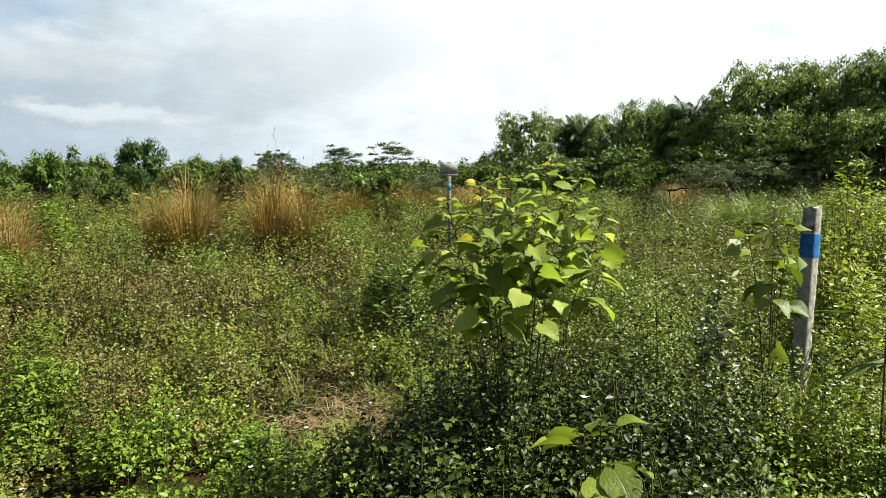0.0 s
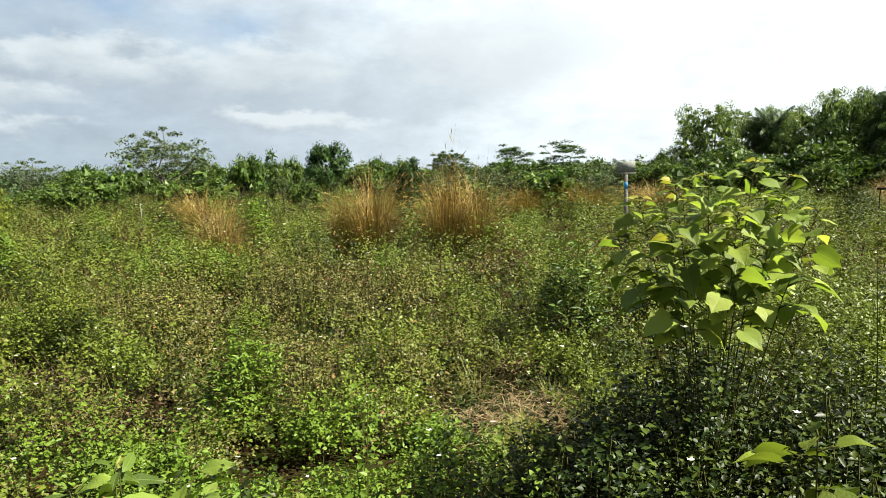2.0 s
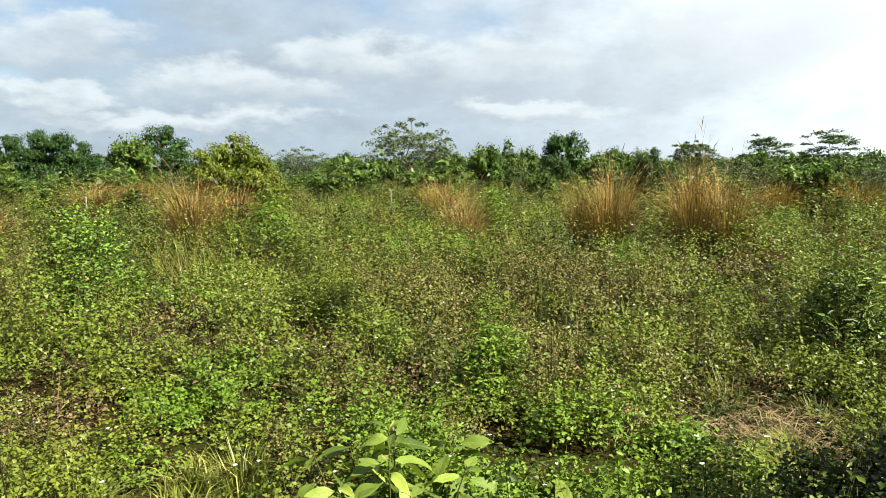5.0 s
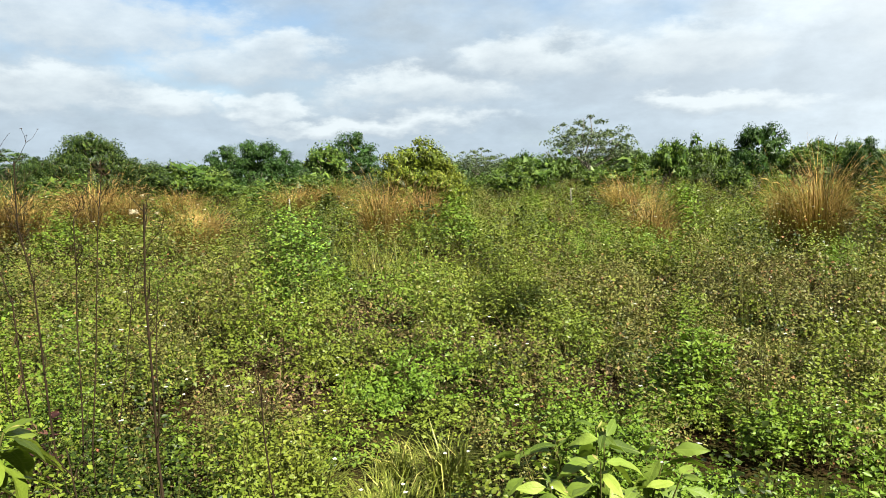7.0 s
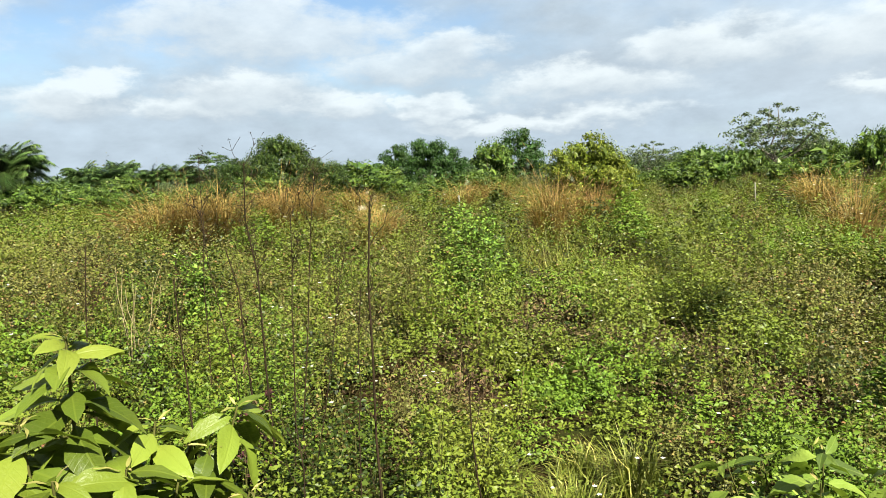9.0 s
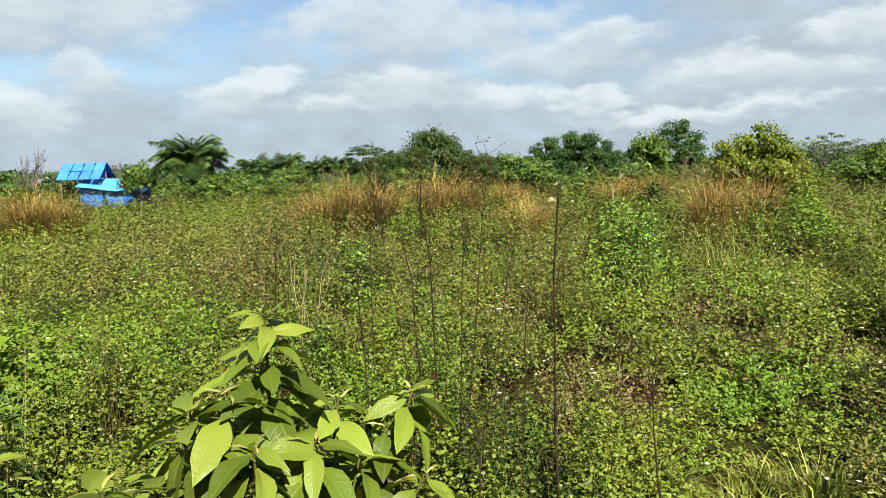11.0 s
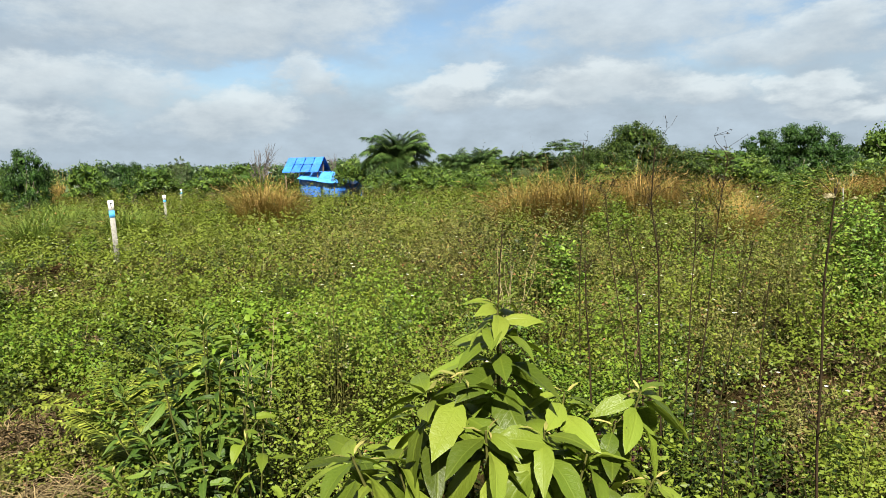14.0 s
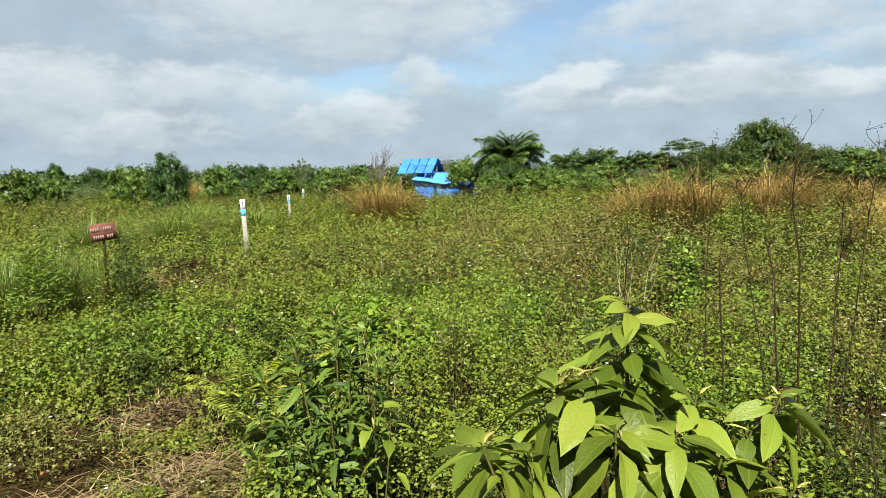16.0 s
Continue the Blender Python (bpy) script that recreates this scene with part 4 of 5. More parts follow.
def bush_proto(seed, leaf, mat, n, narrow):
    """A weed bush 1 m high and 1 m wide."""
    global rng
    rng = np.random.default_rng(seed)
    stems, leaves = Buf(), Buf()
    k = n // 10
    top, out = dome(k, 0.5, 1.0)
    top *= rng.uniform(0.78, 1.10, (k, 1))
    foot = top * [0.35, 0.35, 0.12]
    blades(stems, foot[::6] * [0.5, 0.5, 0], top[::6] - foot[::6] * [0.5, 0.5, 0], np.linalg.norm(top[::6] - foot[::6], axis=1), np.full(len(foot[::6]), 0.012), 0.1)
    sprigs(leaves, foot, top, 10, np.full(k, leaf * 1.15), narrow * 1.5, np.full(k, 0.028), out, True)
    return stems.mesh("stems", M_STEM), leaves.mesh("foliage", mat)


PROTOS = [("bright-green leafy weed bush standing out of the field", bush_proto(61, 0.048, M_LUSH, 1300, 0.55)), ("bright-green leafy weed bush standing out of the field", bush_proto(62, 0.044, M_LUSH, 1300, 0.45)),
          ("mid-green small-leaved weed bush in the field", bush_proto(63, 0.042, M_WEED, 1300, 0.5)), ("mid-green small-leaved weed bush in the field", bush_proto(64, 0.045, M_WEED, 1300, 0.5)),
          ("dark-green dense weed bush in the field", bush_proto(65, 0.044, M_DARK, 1300, 0.5)), ("brownish drying weed bush in the field", bush_proto(66, 0.038, M_BROWN, 1300, 0.4))]
FIELD = random.Random(41)
for _i in range(230):
    _az, _d = FIELD.uniform(-30, 143), 5.5 * (36 / 5.5) ** (FIELD.random() ** 0.8)
    _p = polar(_az, _d)
    _words, _pair = FIELD.choices(PROTOS, (2, 2, 5, 5, 4, 4))[0]
    _h = FIELD.uniform(0.55, 0.85) + 0.45 * min(1.0, max(0.0, (_d - 8) / 18)) * FIELD.uniform(0.6, 1.2)
    if _az > 100 and _d < 24:
        _h *= 0.6
    elif _d < 9:
        _h *= 0.85
    _w = _h * FIELD.uniform(0.8, 1.35)
    _ob = thing("weed_bush", on_ground(_p.x, _p.y, FIELD.uniform(0, 360), 1, _w, _h), _words, "bush", "weed bushes over the field")
    tagged(part("stem_mass", _pair[0], _ob), kind="stuff")
    tagged(part("foliage", _pair[1], _ob), kind="stuff")


# ---- large-leaved plants close to the camera ----
def leaf_mesh(name, shape, seed, mat):
    """A leaf 1 m long along +y: midrib, two blades with a wavy edge, bowed and folded."""
    rs = np.random.default_rng(seed)
    k = 8
    u = np.linspace(0, 1, k)
    if shape == "heart":
        w = 0.46 * np.array([0.30, 0.86, 1.0, 0.97, 0.82, 0.58, 0.26, 0.0])
        back = np.array([-0.16, -0.10, -0.02, 0, 0, 0, 0, 0])
    elif shape == "lance":
        w = 0.205 * np.array([0.06, 0.55, 0.90, 1.0, 0.94, 0.74, 0.40, 0.0])
        back = np.zeros(k)
    else:
        w = 0.095 * np.array([0.08, 0.6, 0.95, 1.0, 0.9, 0.66, 0.34, 0.0])
        back = np.zeros(k)
    bow = -0.30 * u ** 2 * rs.uniform(0.5, 1.9)
    skew = 0.05 * np.sin(u * math.pi) * rs.uniform(-1, 1)
    wave = 0.028 * np.sin(u * 11 + rs.uniform(0, 6)) * rs.uniform(0.6, 1.4)
    fold = rs.uniform(0.05, 0.42)
    mid = np.stack([skew, u, bow], 1)
    edge = []
    for sg in (-1, 1):
        ww = w * (1 + 0.06 * rs.normal(0, 1, k))
        edge.append(np.stack([skew + sg * ww, u + back, bow + fold * ww + wave * (1 if sg > 0 else rs.uniform(-1, 1))], 1))
    v = np.stack([edge[0], (edge[0] + mid) / 2 + [0, 0, 0.012], mid, (edge[1] + mid) / 2 + [0, 0, 0.012], edge[1]], 1)
    i, j = np.meshgrid(np.arange(k - 1), np.arange(4), indexing="ij")
    f = np.stack([i * 5 + j, i * 5 + j + 1, (i + 1) * 5 + j + 1, (i + 1) * 5 + j], -1).reshape(-1, 4)
    b = Buf()
    b.add(v, f)
    return b.mesh(name, mat, flat=False)


LEAVES = {
    "heart": [leaf_mesh("heart_leaf", "heart", s, M_HEART) for s in range(5)],
    "young": [leaf_mesh("young_heart_leaf", "heart", s, M_LANCE) for s in range(5, 9)],
    "soft": [leaf_mesh("soft_leaf", "lance", s, M_SOFT) for s in range(50, 55)],
    "lance": [leaf_mesh("broad_leaf", "lance", s, M_LANCE) for s in range(10, 16)],
    "narrow": [leaf_mesh("narrow_leaf", "narrow", s, M_NARROW) for s in range(20, 25)],
    "yellow": [leaf_mesh("yellow_heart_leaf", "heart", s, M_YOUNG) for s in range(40, 44)],
    "shoot": [leaf_mesh("shoot_leaf", "narrow", s, M_SHOOT) for s in range(30, 33)],
}


def set_leaf(parent, kind, at, way, length, rs, roll=25.0, label=""):
    """One leaf with its stalk end at a place, pointing along a way."""
    way = Vector(way).normalized()
    q = way.to_track_quat("Y", "Z")
    m = Matrix.Translation(at) @ q.to_matrix().to_4x4() @ pose(0, 0, 0, 0, rs.gauss(0, roll), 0) @ Matrix.Diagonal((length, length, length, 1))
    return part("leaf", rs.choice(LEAVES[kind]), parent, label, m)


def whorl_plant(name, x, y, tips, kind, leaf, count, label, category, seed, droop=(0.9, -0.7), stem=0.008, petiole=0.02, young=0, spread=0.30, mat=None, bow=0.7, top_kind="shoot"):
    """Stems from one foot to each tip (dx, dy, z), leaves in a spiral down each stem: the top ones stand, the lower ones hang."""
    rs = random.Random(seed)
    z0 = float(ground_z(x, y))
    ob = thing(name, pose(x, y, z0), label, category)
    for tip in tips:
        dx, dy, z = tip[:3]
        n_leaves, down = tip[3:] if len(tip) > 3 else (count, spread)
        b = Buf()
        foot, top = Vector((dx * 0.12, dy * 0.12, -0.03)), Vector((dx, dy, z - z0))
        mid = Vector((dx * bow, dy * bow, (z - z0) * 0.5))
        pts = [foot * (1 - t) ** 2 + mid * 2 * t * (1 - t) + top * t * t for t in (0, 0.2, 0.4, 0.6, 0.8, 1)]
        tube(b, pts, [stem, stem * 0.9, stem * 0.8, stem * 0.7, stem * 0.55, stem * 0.35], 6)
        a0 = rs.uniform(0, TAU)
        for i in range(n_leaves):
            s = i / max(1, n_leaves - 1)
            t = 1 - s ** 1.7 * down / max(0.2, (top - foot).length)
            t = max(0.25, t)
            at = foot * (1 - t) ** 2 + mid * 2 * t * (1 - t) + top * t * t
            a = a0 + i * 2.39996 + rs.gauss(0, 0.2)
            e = droop[0] + (droop[1] - droop[0]) * min(1.0, s * 1.15) + rs.gauss(0, 0.2)
            way = Vector((math.cos(a) * math.cos(e), math.sin(a) * math.cos(e), math.sin(e)))
            flat = Vector((math.cos(a), math.sin(a), 0.35)).normalized()
            L = leaf * (0.42 + 0.68 * min(1.0, s * 1.6)) * rs.uniform(0.82, 1.15)
            end = at + flat * petiole * (0.4 + s) * rs.uniform(0.7, 1.3)
            if petiole > 0.03:
                tube(b, [at, (at + end) / 2 + Vector((0, 0, 0.006)), end], [0.0025, 0.002, 0.0018], 4)
            set_leaf(ob, top_kind if i < young else kind, end, way, L * (0.6 if i < young and top_kind == "shoot" else 1), rs)
        part("stem", b.mesh("stem", mat or M_STEM, flat=False), ob)
    return ob


# the shrub with drooping heart-shaped leaves
whorl_plant("heart_leaved_shrub", 0.0, 2.95, [(0.12, -0.02, 1.58, 24, 0.55), (-0.02, 0.04, 1.54, 22, 0.52), (-0.13, -0.04, 1.52, 22, 0.50), (-0.25, 0.0, 1.46, 19, 0.44), (-0.32, 0.05, 1.32, 14, 0.32), (0.23, 0.04, 1.53, 22, 0.50), (0.31, -0.03, 1.42, 17, 0.42), (0.06, -0.16, 1.42, 18, 0.46), (-0.14, -0.15, 1.34, 16, 0.38), (0.18, 0.15, 1.46, 18, 0.46), (-0.10, 0.17, 1.46, 16, 0.44), (0.34, 0.06, 1.26, 11, 0.28), (-0.22, 0.12, 1.20, 9, 0.2)],
            "heart", 0.082, 12, "leafy shrub with large drooping heart-shaped leaves on dark stems", "shrub", 3, (0.30, -0.35), 0.0032, 0.050, 3, 0.26, M_STEM, 0.16, "yellow")
whorl_plant("seedling", 0.20, 2.14, [(-0.02, 0.0, 0.95, 6, 0.2), (0.07, 0.02, 0.80, 2, 0.05), (-0.06, 0.0, 0.89, 3, 0.1)], "young", 0.095, 6, "young yellow-green seedling with a few broad leaves", "plant", 4, (0.4, -0.5), 0.005, 0.06, 0, 0.2)
whorl_plant("sapling", 1.33, 4.02, [(0.0, 0.0, 1.38), (-0.13, 0.02, 1.32), (0.09, 0.03, 1.30), (0.0, -0.04, 1.0)], "young", 0.11, 8, "thin sapling with pale heart-shaped leaves beside the post", "sapling", 6, (0.4, -0.5), 0.0042, 0.06, 0, 0.45, M_STEM, 0.05)
# the broad-leaved plant with whorls of long leaves
whorl_plant("broad_leaved_plant", -2.45, 0.02, [(0.0, 0.0, 1.16, 44, 0.44), (-0.05, 0.43, 0.88, 17, 0.14), (0.34, -0.38, 0.84, 13, 0.12), (0.14, -0.20, 0.94, 16, 0.16), (-0.04, 0.20, 0.88, 16, 0.18), (0.22, -0.04, 0.86, 14, 0.15), (-0.10, 0.30, 0.80, 14, 0.16), (0.24, -0.28, 0.78, 12, 0.14), (-0.22, 0.10, 0.78, 13, 0.14), (0.05, -0.42, 0.74, 13, 0.14), (-0.20, -0.28, 0.76, 12, 0.14), (0.10, 0.08, 0.80, 14, 0.16), (0.14, 0.24, 0.76, 11, 0.14), (-0.12, -0.16, 0.90, 10, 0.2), (0.16, 0.42, 0.70, 9, 0.12), (0.34, 0.10, 0.66, 10, 0.15), (0.36, -0.18, 0.66, 9, 0.12), (0.12, -0.11, 0.98, 12, 0.16), (0.18, 0.12, 0.84, 12, 0.14), (0.02, 0.34, 0.80, 11, 0.12)],
            "lance", 0.172, 17, "bright green plant with whorls of long broad leaves", "plant", 8, (0.55, -0.45), 0.009, 0.02, 3, 0.32)
whorl_plant("seedling", -1.80, 2.12, [(0, 0, 0.64), (0.24, 0.10, 0.55), (-0.24, -0.16, 0.56), (-0.02, -0.26, 0.54), (0.08, 0.26, 0.56), (-0.3, 0.08, 0.50), (0.08, -0.12, 0.60), (-0.1, 0.08, 0.61)], "soft", 0.15, 12, "soft lime-green seedling with broad leaves", "plant", 11, (0.45, -0.45), 0.005, 0.03, 1, 0.25)
whorl_plant("seedling", -1.66, 1.78, [(0, 0, 0.58), (-0.16, -0.1, 0.52), (0.2, 0.1, 0.55), (0.05, 0.2, 0.52)], "soft", 0.15, 12, "soft lime-green seedling with broad leaves", "plant", 12, (0.45, -0.45), 0.005, 0.03, 1, 0.25)
whorl_plant("seedling", -1.10, 2.10, [(0, 0, 0.58), (0.16, -0.08, 0.52), (-0.12, 0.05, 0.52)], "soft", 0.155, 12, "soft lime-green seedling with broad leaves", "plant", 13, (0.8, -0.5), 0.005, 0.03, 1, 0.25)
whorl_plant("seedling", -3.0, -0.95, [(0, 0, 0.66), (0.1, 0.1, 0.6)], "lance", 0.10, 8, "soft lime-green seedling with broad leaves", "plant", 14, (0.8, -0.5), 0.005, 0.03, 1, 0.25)
# the willow-leaved bush
whorl_plant("willow_leaved_bush", -3.12, -1.15, [(0, 0, 0.98), (-0.12, 0.1, 0.90), (0.12, -0.14, 0.88), (0.05, 0.2, 0.78), (-0.05, -0.22, 0.80), (0.22, 0.05, 0.68), (0.2, -0.3, 0.62), (0.26, -0.12, 0.56), (-0.15, -0.05, 0.92), (0.18, 0.22, 0.55), (0.1, 0.1, 0.82), (-0.1, 0.22, 0.74), (0.0, -0.12, 0.9), (0.1, -0.3, 0.7), (0.3, -0.02, 0.5), (0.3, -0.25, 0.46), (-0.12, -0.2, 0.7)],
            "narrow", 0.135, 32, "dense bush of dark narrow willow-like leaves", "bush", 15, (1.1, -0.5), 0.006, 0.012, 2, 0.50)
weed_bush(1.02, 3.92, 1.28, 0.30, 0.065, M_SILVER, "upright plant with pale silvery narrow leaves", 420, 0.42, 0.2)
whorl_plant("seedling", 1.50, 3.30, [(0, 0, 1.08), (0.08, 0.03, 1.0)], "narrow", 0.20, 8, "long-leaved green plant beside the post", "plant", 17, (1.1, 0.0), 0.006, 0.02, 0, 0.3)


def dead_stalk(x, y, top, lean, seed, side=14, fluff=3, thick=0.007, spray=True):
    """A dead upright weed: a thin dark stem with short side twigs, a fine spray and a few seed heads at the top."""
    global rng
    rs = random.Random(seed)
    rng = np.random.default_rng(seed)
    z0 = float(ground_z(x, y))
    ob = thing("dead_weed_stalk", pose(x, y, z0), "tall thin dead weed stalk, dark brown, with seed heads", "weed stalk", "dead weed stalks")
    b = Buf()
    h = top - z0
    n = 9
    pts = [Vector((lean[0] * (i / (n - 1)) ** 1.3 + rs.gauss(0, 0.006), lean[1] * (i / (n - 1)) ** 1.3 + rs.gauss(0, 0.006), -0.03 + (h + 0.03) * i / (n - 1))) for i in range(n)]
    tube(b, pts, thick * np.linspace(1, 0.4, n), 5)
    part("stem", b.mesh("stem", M_DEAD, flat=False), ob)
    tw, heads = Buf(), []
    for i in range(side):
        s = rs.uniform(0.3, 1.0) if i > side // 3 else rs.uniform(0.8, 1.0)
        k = min(n - 2, int(s * (n - 1)))
        p = pts[k].lerp(pts[k + 1], s * (n - 1) - k)
        a = rs.uniform(0, TAU)
        L = rs.uniform(0.04, 0.12) * (1.3 - 0.5 * s)
        d = Vector((math.cos(a) * 0.6, math.sin(a) * 0.6, rs.uniform(0.5, 1.2))).normalized()
        q = p + d * L
        limb(tw, p, q, 0.0012, 0.0007, 0.06, 4)
        if spray and s > 0.75:
            for _ in range(3):
                e = q + Vector((rs.gauss(0, 0.025), rs.gauss(0, 0.025), rs.uniform(0.0, 0.05)))
                limb(tw, q, e, 0.0007, 0.0005, 0.05, 3)
                heads.append(e)
    tagged(part("twig_mass", tw.mesh("twigs", M_DEAD), ob), kind="stuff")
    hb = Buf()
    if heads:
        c = np.array([tuple(q) for q in heads])
        clumps(hb, c, np.full(len(c), 0.0035), 6, 0.005)
        tagged(part("seed_mass", hb.mesh("seed_heads", M_DEAD), ob), kind="stuff")
    if thick > 0.0055 and not fluff:
        lb = Buf()
        k = int(9 * h)
        s_ = rng.uniform(0.35, 0.92, k)
        at = np.array([tuple(q) for q in pts])
        base = np.stack([np.interp(s_ * (n - 1), np.arange(n), at[:, q]) for q in range(3)], 1)
        a = rng.uniform(0, TAU, k)
        L = rng.uniform(0.03, 0.065, k)
        kites(lb, base, np.stack([np.cos(a) * 0.35, np.sin(a) * 0.35, -0.6 * np.ones(k)], 1), L, L * 0.22, 0.4, tilt=1.5)
        tagged(part("dead_foliage", lb.mesh("dry_leaves", M_STRAW_DARK), ob, "shrivelled hanging brown leaves"), kind="stuff")
    for i in range(fluff):
        fb = Buf()
        c = np.array([[0, 0, 0]], float)
        clumps(fb, c, np.array([0.009 if i == 0 else 0.004]), 240 if i == 0 else 60, 0.0042 if i == 0 else 0.003, 0.0, 0.35)
        p = pts[-1] + Vector((rs.uniform(-0.06, 0.06), rs.uniform(-0.06, 0.06), rs.uniform(-0.05, 0.02)))
        part("fluffy_head", fb.mesh("fluffy_head", M_FLUFF), ob, "cream fluffy seed head", Matrix.Translation(p))
    return ob


dead_stalk(-1.955, 0.715, 1.50, (0.08, -0.045), 1, 16, 4, 0.0050, False)
dead_stalk(-3.03, 0.665, 1.62, (0.11, -0.08), 2, 40, 0, 0.0052)
dead_stalk(-3.00, 0.70, 1.42, (0.02, 0.06), 3, 28, 0, 0.0040)
dead_stalk(-3.05, 0.63, 1.30, (-0.02, -0.10), 4, 16, 0, 0.0056)
dead_stalk(-2.98, 0.72, 1.58, (0.04, 0.12), 21, 30, 0, 0.0036)
dead_stalk(-3.07, 0.60, 1.46, (0.02, -0.16), 22, 26, 0, 0.0034)
dead_stalk(-3.02, 0.76, 1.30, (0.05, 0.20), 23, 22, 0, 0.0030)
dead_stalk(-2.70, 0.36, 1.25, (0.0, -0.05), 5, 14, 0, 0.005)
dead_stalk(-3.10, 0.02, 1.35, (0.02, 0.03), 6, 16, 0, 0.005)
dead_stalk(-2.05, 0.52, 0.95, (0.0, 0.02), 7, 12, 0, 0.004)
dead_stalk(-5.08, 0.62, 1.72, (0.0, 0.03), 8, 20, 0, 0.0048)
dead_stalk(-2.95, 0.95, 1.15, (0.0, 0.05), 9, 12, 0, 0.004)
dead_stalk(-1.9, 0.98, 1.05, (0.0, -0.05), 10, 12, 0, 0.004)


def fern(x, y, height, seed):
    """A small clump of arching fern fronds."""
    global rng
    rng = np.random.default_rng(seed)
    z0 = float(ground_z(x, y))
    ob = thing("fern", pose(x, y, z0), "yellow-green fern with arching feathered fronds", "fern", "ferns in the weeds")
    for i in range(7):
        b = Buf()
        a = i * 2.4 + rng.normal(0, 0.2)
        d = np.array([math.cos(a), math.sin(a), 0])
        t = np.linspace(0, 1, 10)[:, None]
        ang = 1.35 - t * rng.uniform(0.9, 1.5)
        p = np.concatenate([np.zeros((1, 3)), np.cumsum((np.cos(ang) * d + np.sin(ang) * [0, 0, 1])[:-1] * height * 1.25 / 9, 0)])
        tube(b, p, np.linspace(0.003, 0.001, 10), 4)
        s = np.linspace(0.2, 1, 22)
        spine = np.stack([np.interp(s * 9, np.arange(10), p[:, q]) for q in range(3)], 1)
        side = np.array([-d[1], d[0], 0])
        for sg in (-1, 1):
            L = height * 0.20 * np.sin(np.clip(1.15 - s, 0, 1) * 2.4)
            kites(b, spine, side * sg + d * 0.4 + rng.normal(0, 0.1, (22, 3)), L + 0.01, L * 0.28 + 0.004, 0.1, tilt=0.2)
        part("frond", b.mesh("fern_frond", M_FERN), ob)


fern(-4.16, -2.2, 0.42, 1)
fern(-3.75, -1.88, 0.40, 2)
fern(-4.85, -2.1, 0.42, 3)
fern(-4.3, -1.9, 0.34, 4)


def dry_stems(x, y, height, n, seed):
    """A loose bunch of pale dead straw stems."""
    global rng
    rng = np.random.default_rng(seed)
    ob = thing("dry_stem_bunch", pose(x, y, float(ground_z(x, y))), "bunch of pale dead straw stems among green weeds", "dry stems")
    for i in range(n):
        b = Buf()
        tip = np.array([rng.normal(0, 0.10), rng.normal(0, 0.12), height * rng.uniform(0.7, 1.0)])
        limb(b, (rng.normal(0, 0.03), rng.normal(0, 0.03), -0.03), tip, 0.0032, 0.0015, 0.03, 5)
        part("stem", b.mesh("straw_stem", M_STRAWSTEM), ob)


dry_stems(-3.67, -1.12, 0.84, 6, 5)
dry_stems(-6.2, 0.2, 0.95, 8, 6)
weed_bush(-3.45, 0.62, 0.70, 0.30, 0.06, M_PURPLE, "small dark purple-leaved weed among drying stems", 260, 0.5)


# ---- posts, boards, hut ----
def blocky(name, mat, *boxes):
    b = Buf()
    for sx, sy, z0, z1, bev, at in boxes:
        box(b, sx, sy, z0, z1, bev, 0, at)
    return b.mesh(name, mat)


def worn_shaft(name, mat, size, z0, z1, seed, grow=0.0, rings=14):
    """A square shaft with chipped, uneven edges."""
    rs = np.random.default_rng(seed)
    ring = np.array([(-1, -0.86), (-0.86, -1), (-0.3, -1), (0.3, -1), (0.86, -1), (1, -0.86), (1, -0.3), (1, 0.3), (1, 0.86), (0.86, 1), (0.3, 1), (-0.3, 1), (-0.86, 1), (-1, 0.86), (-1, 0.3), (-1, -0.3)]) * size / 2
    k = len(ring)
    z = np.linspace(z0, z1, rings)
    v = np.concatenate([np.column_stack([ring * (1 + rs.uniform(-0.055, 0.02, (k, 1))) * (1 + grow), np.full(k, q) + (rs.normal(0, 0.006, k) if 0 < i < rings - 1 or grow == 0 else 0)]) for i, q in enumerate(z)])
    b = Buf()
    i, j = np.meshgrid(np.arange(rings - 1), np.arange(k), indexing="ij")
    b.add(v, np.stack([i * k + j, i * k + (j + 1) % k, (i + 1) * k + (j + 1) % k, (i + 1) * k + j], -1).reshape(-1, 4))
    n = (rings - 1) * k
    top = np.concatenate([v[n:], [[0, 0, z1 + 0.004]]])
    b.add(top, np.stack([np.arange(k), (np.arange(k) + 1) % k, np.full(k, k)], 1))
    return b.mesh(name, mat)


def boundary_post(x, y, top, lean, turn, white, label, size=0.11, band=(0.16, 0.30)):
    """A square concrete boundary post with a painted band, and on some a whitewashed top with a mark."""
    z0 = float(ground_z(x, y))
    h = top - z0
    ob = thing("boundary_post", pose(x, y, z0, lean[0], lean[1], turn), label, "post", "concrete boundary posts")
    a, c = h - band[0], h - band[1]
    part("shaft", blocky("shaft", M_CONCRETE, (size, size, -0.15, a, 0.008, (0, 0))) if white else worn_shaft("shaft", M_OLD, size, -0.15, h, 5, rings=26), ob)
    if white:
        part("painted_top", blocky("painted_top", M_WHITE, (size + 0.006, size + 0.006, a, h + 0.004, 0.008, (0, 0))), ob, "chalky white painted top")
        part("marking", blocky("marking", M_INK, (size * 0.42, 0.004, h - 0.055, h - 0.035, 0, (0, -size / 2 - 0.006)), (size * 0.14, 0.004, h - 0.12, h - 0.055, 0, (0, -size / 2 - 0.006))), ob, "small dark painted mark")
    part("blue_band", blocky("blue_band", M_LIGHTBLUE, (size + 0.004, size + 0.004, c, a, 0.001, (0, 0))) if white else worn_shaft("blue_band", M_BLUE, size, c, a, 8, 0.05, 6), ob, "blue painted band")
    return ob


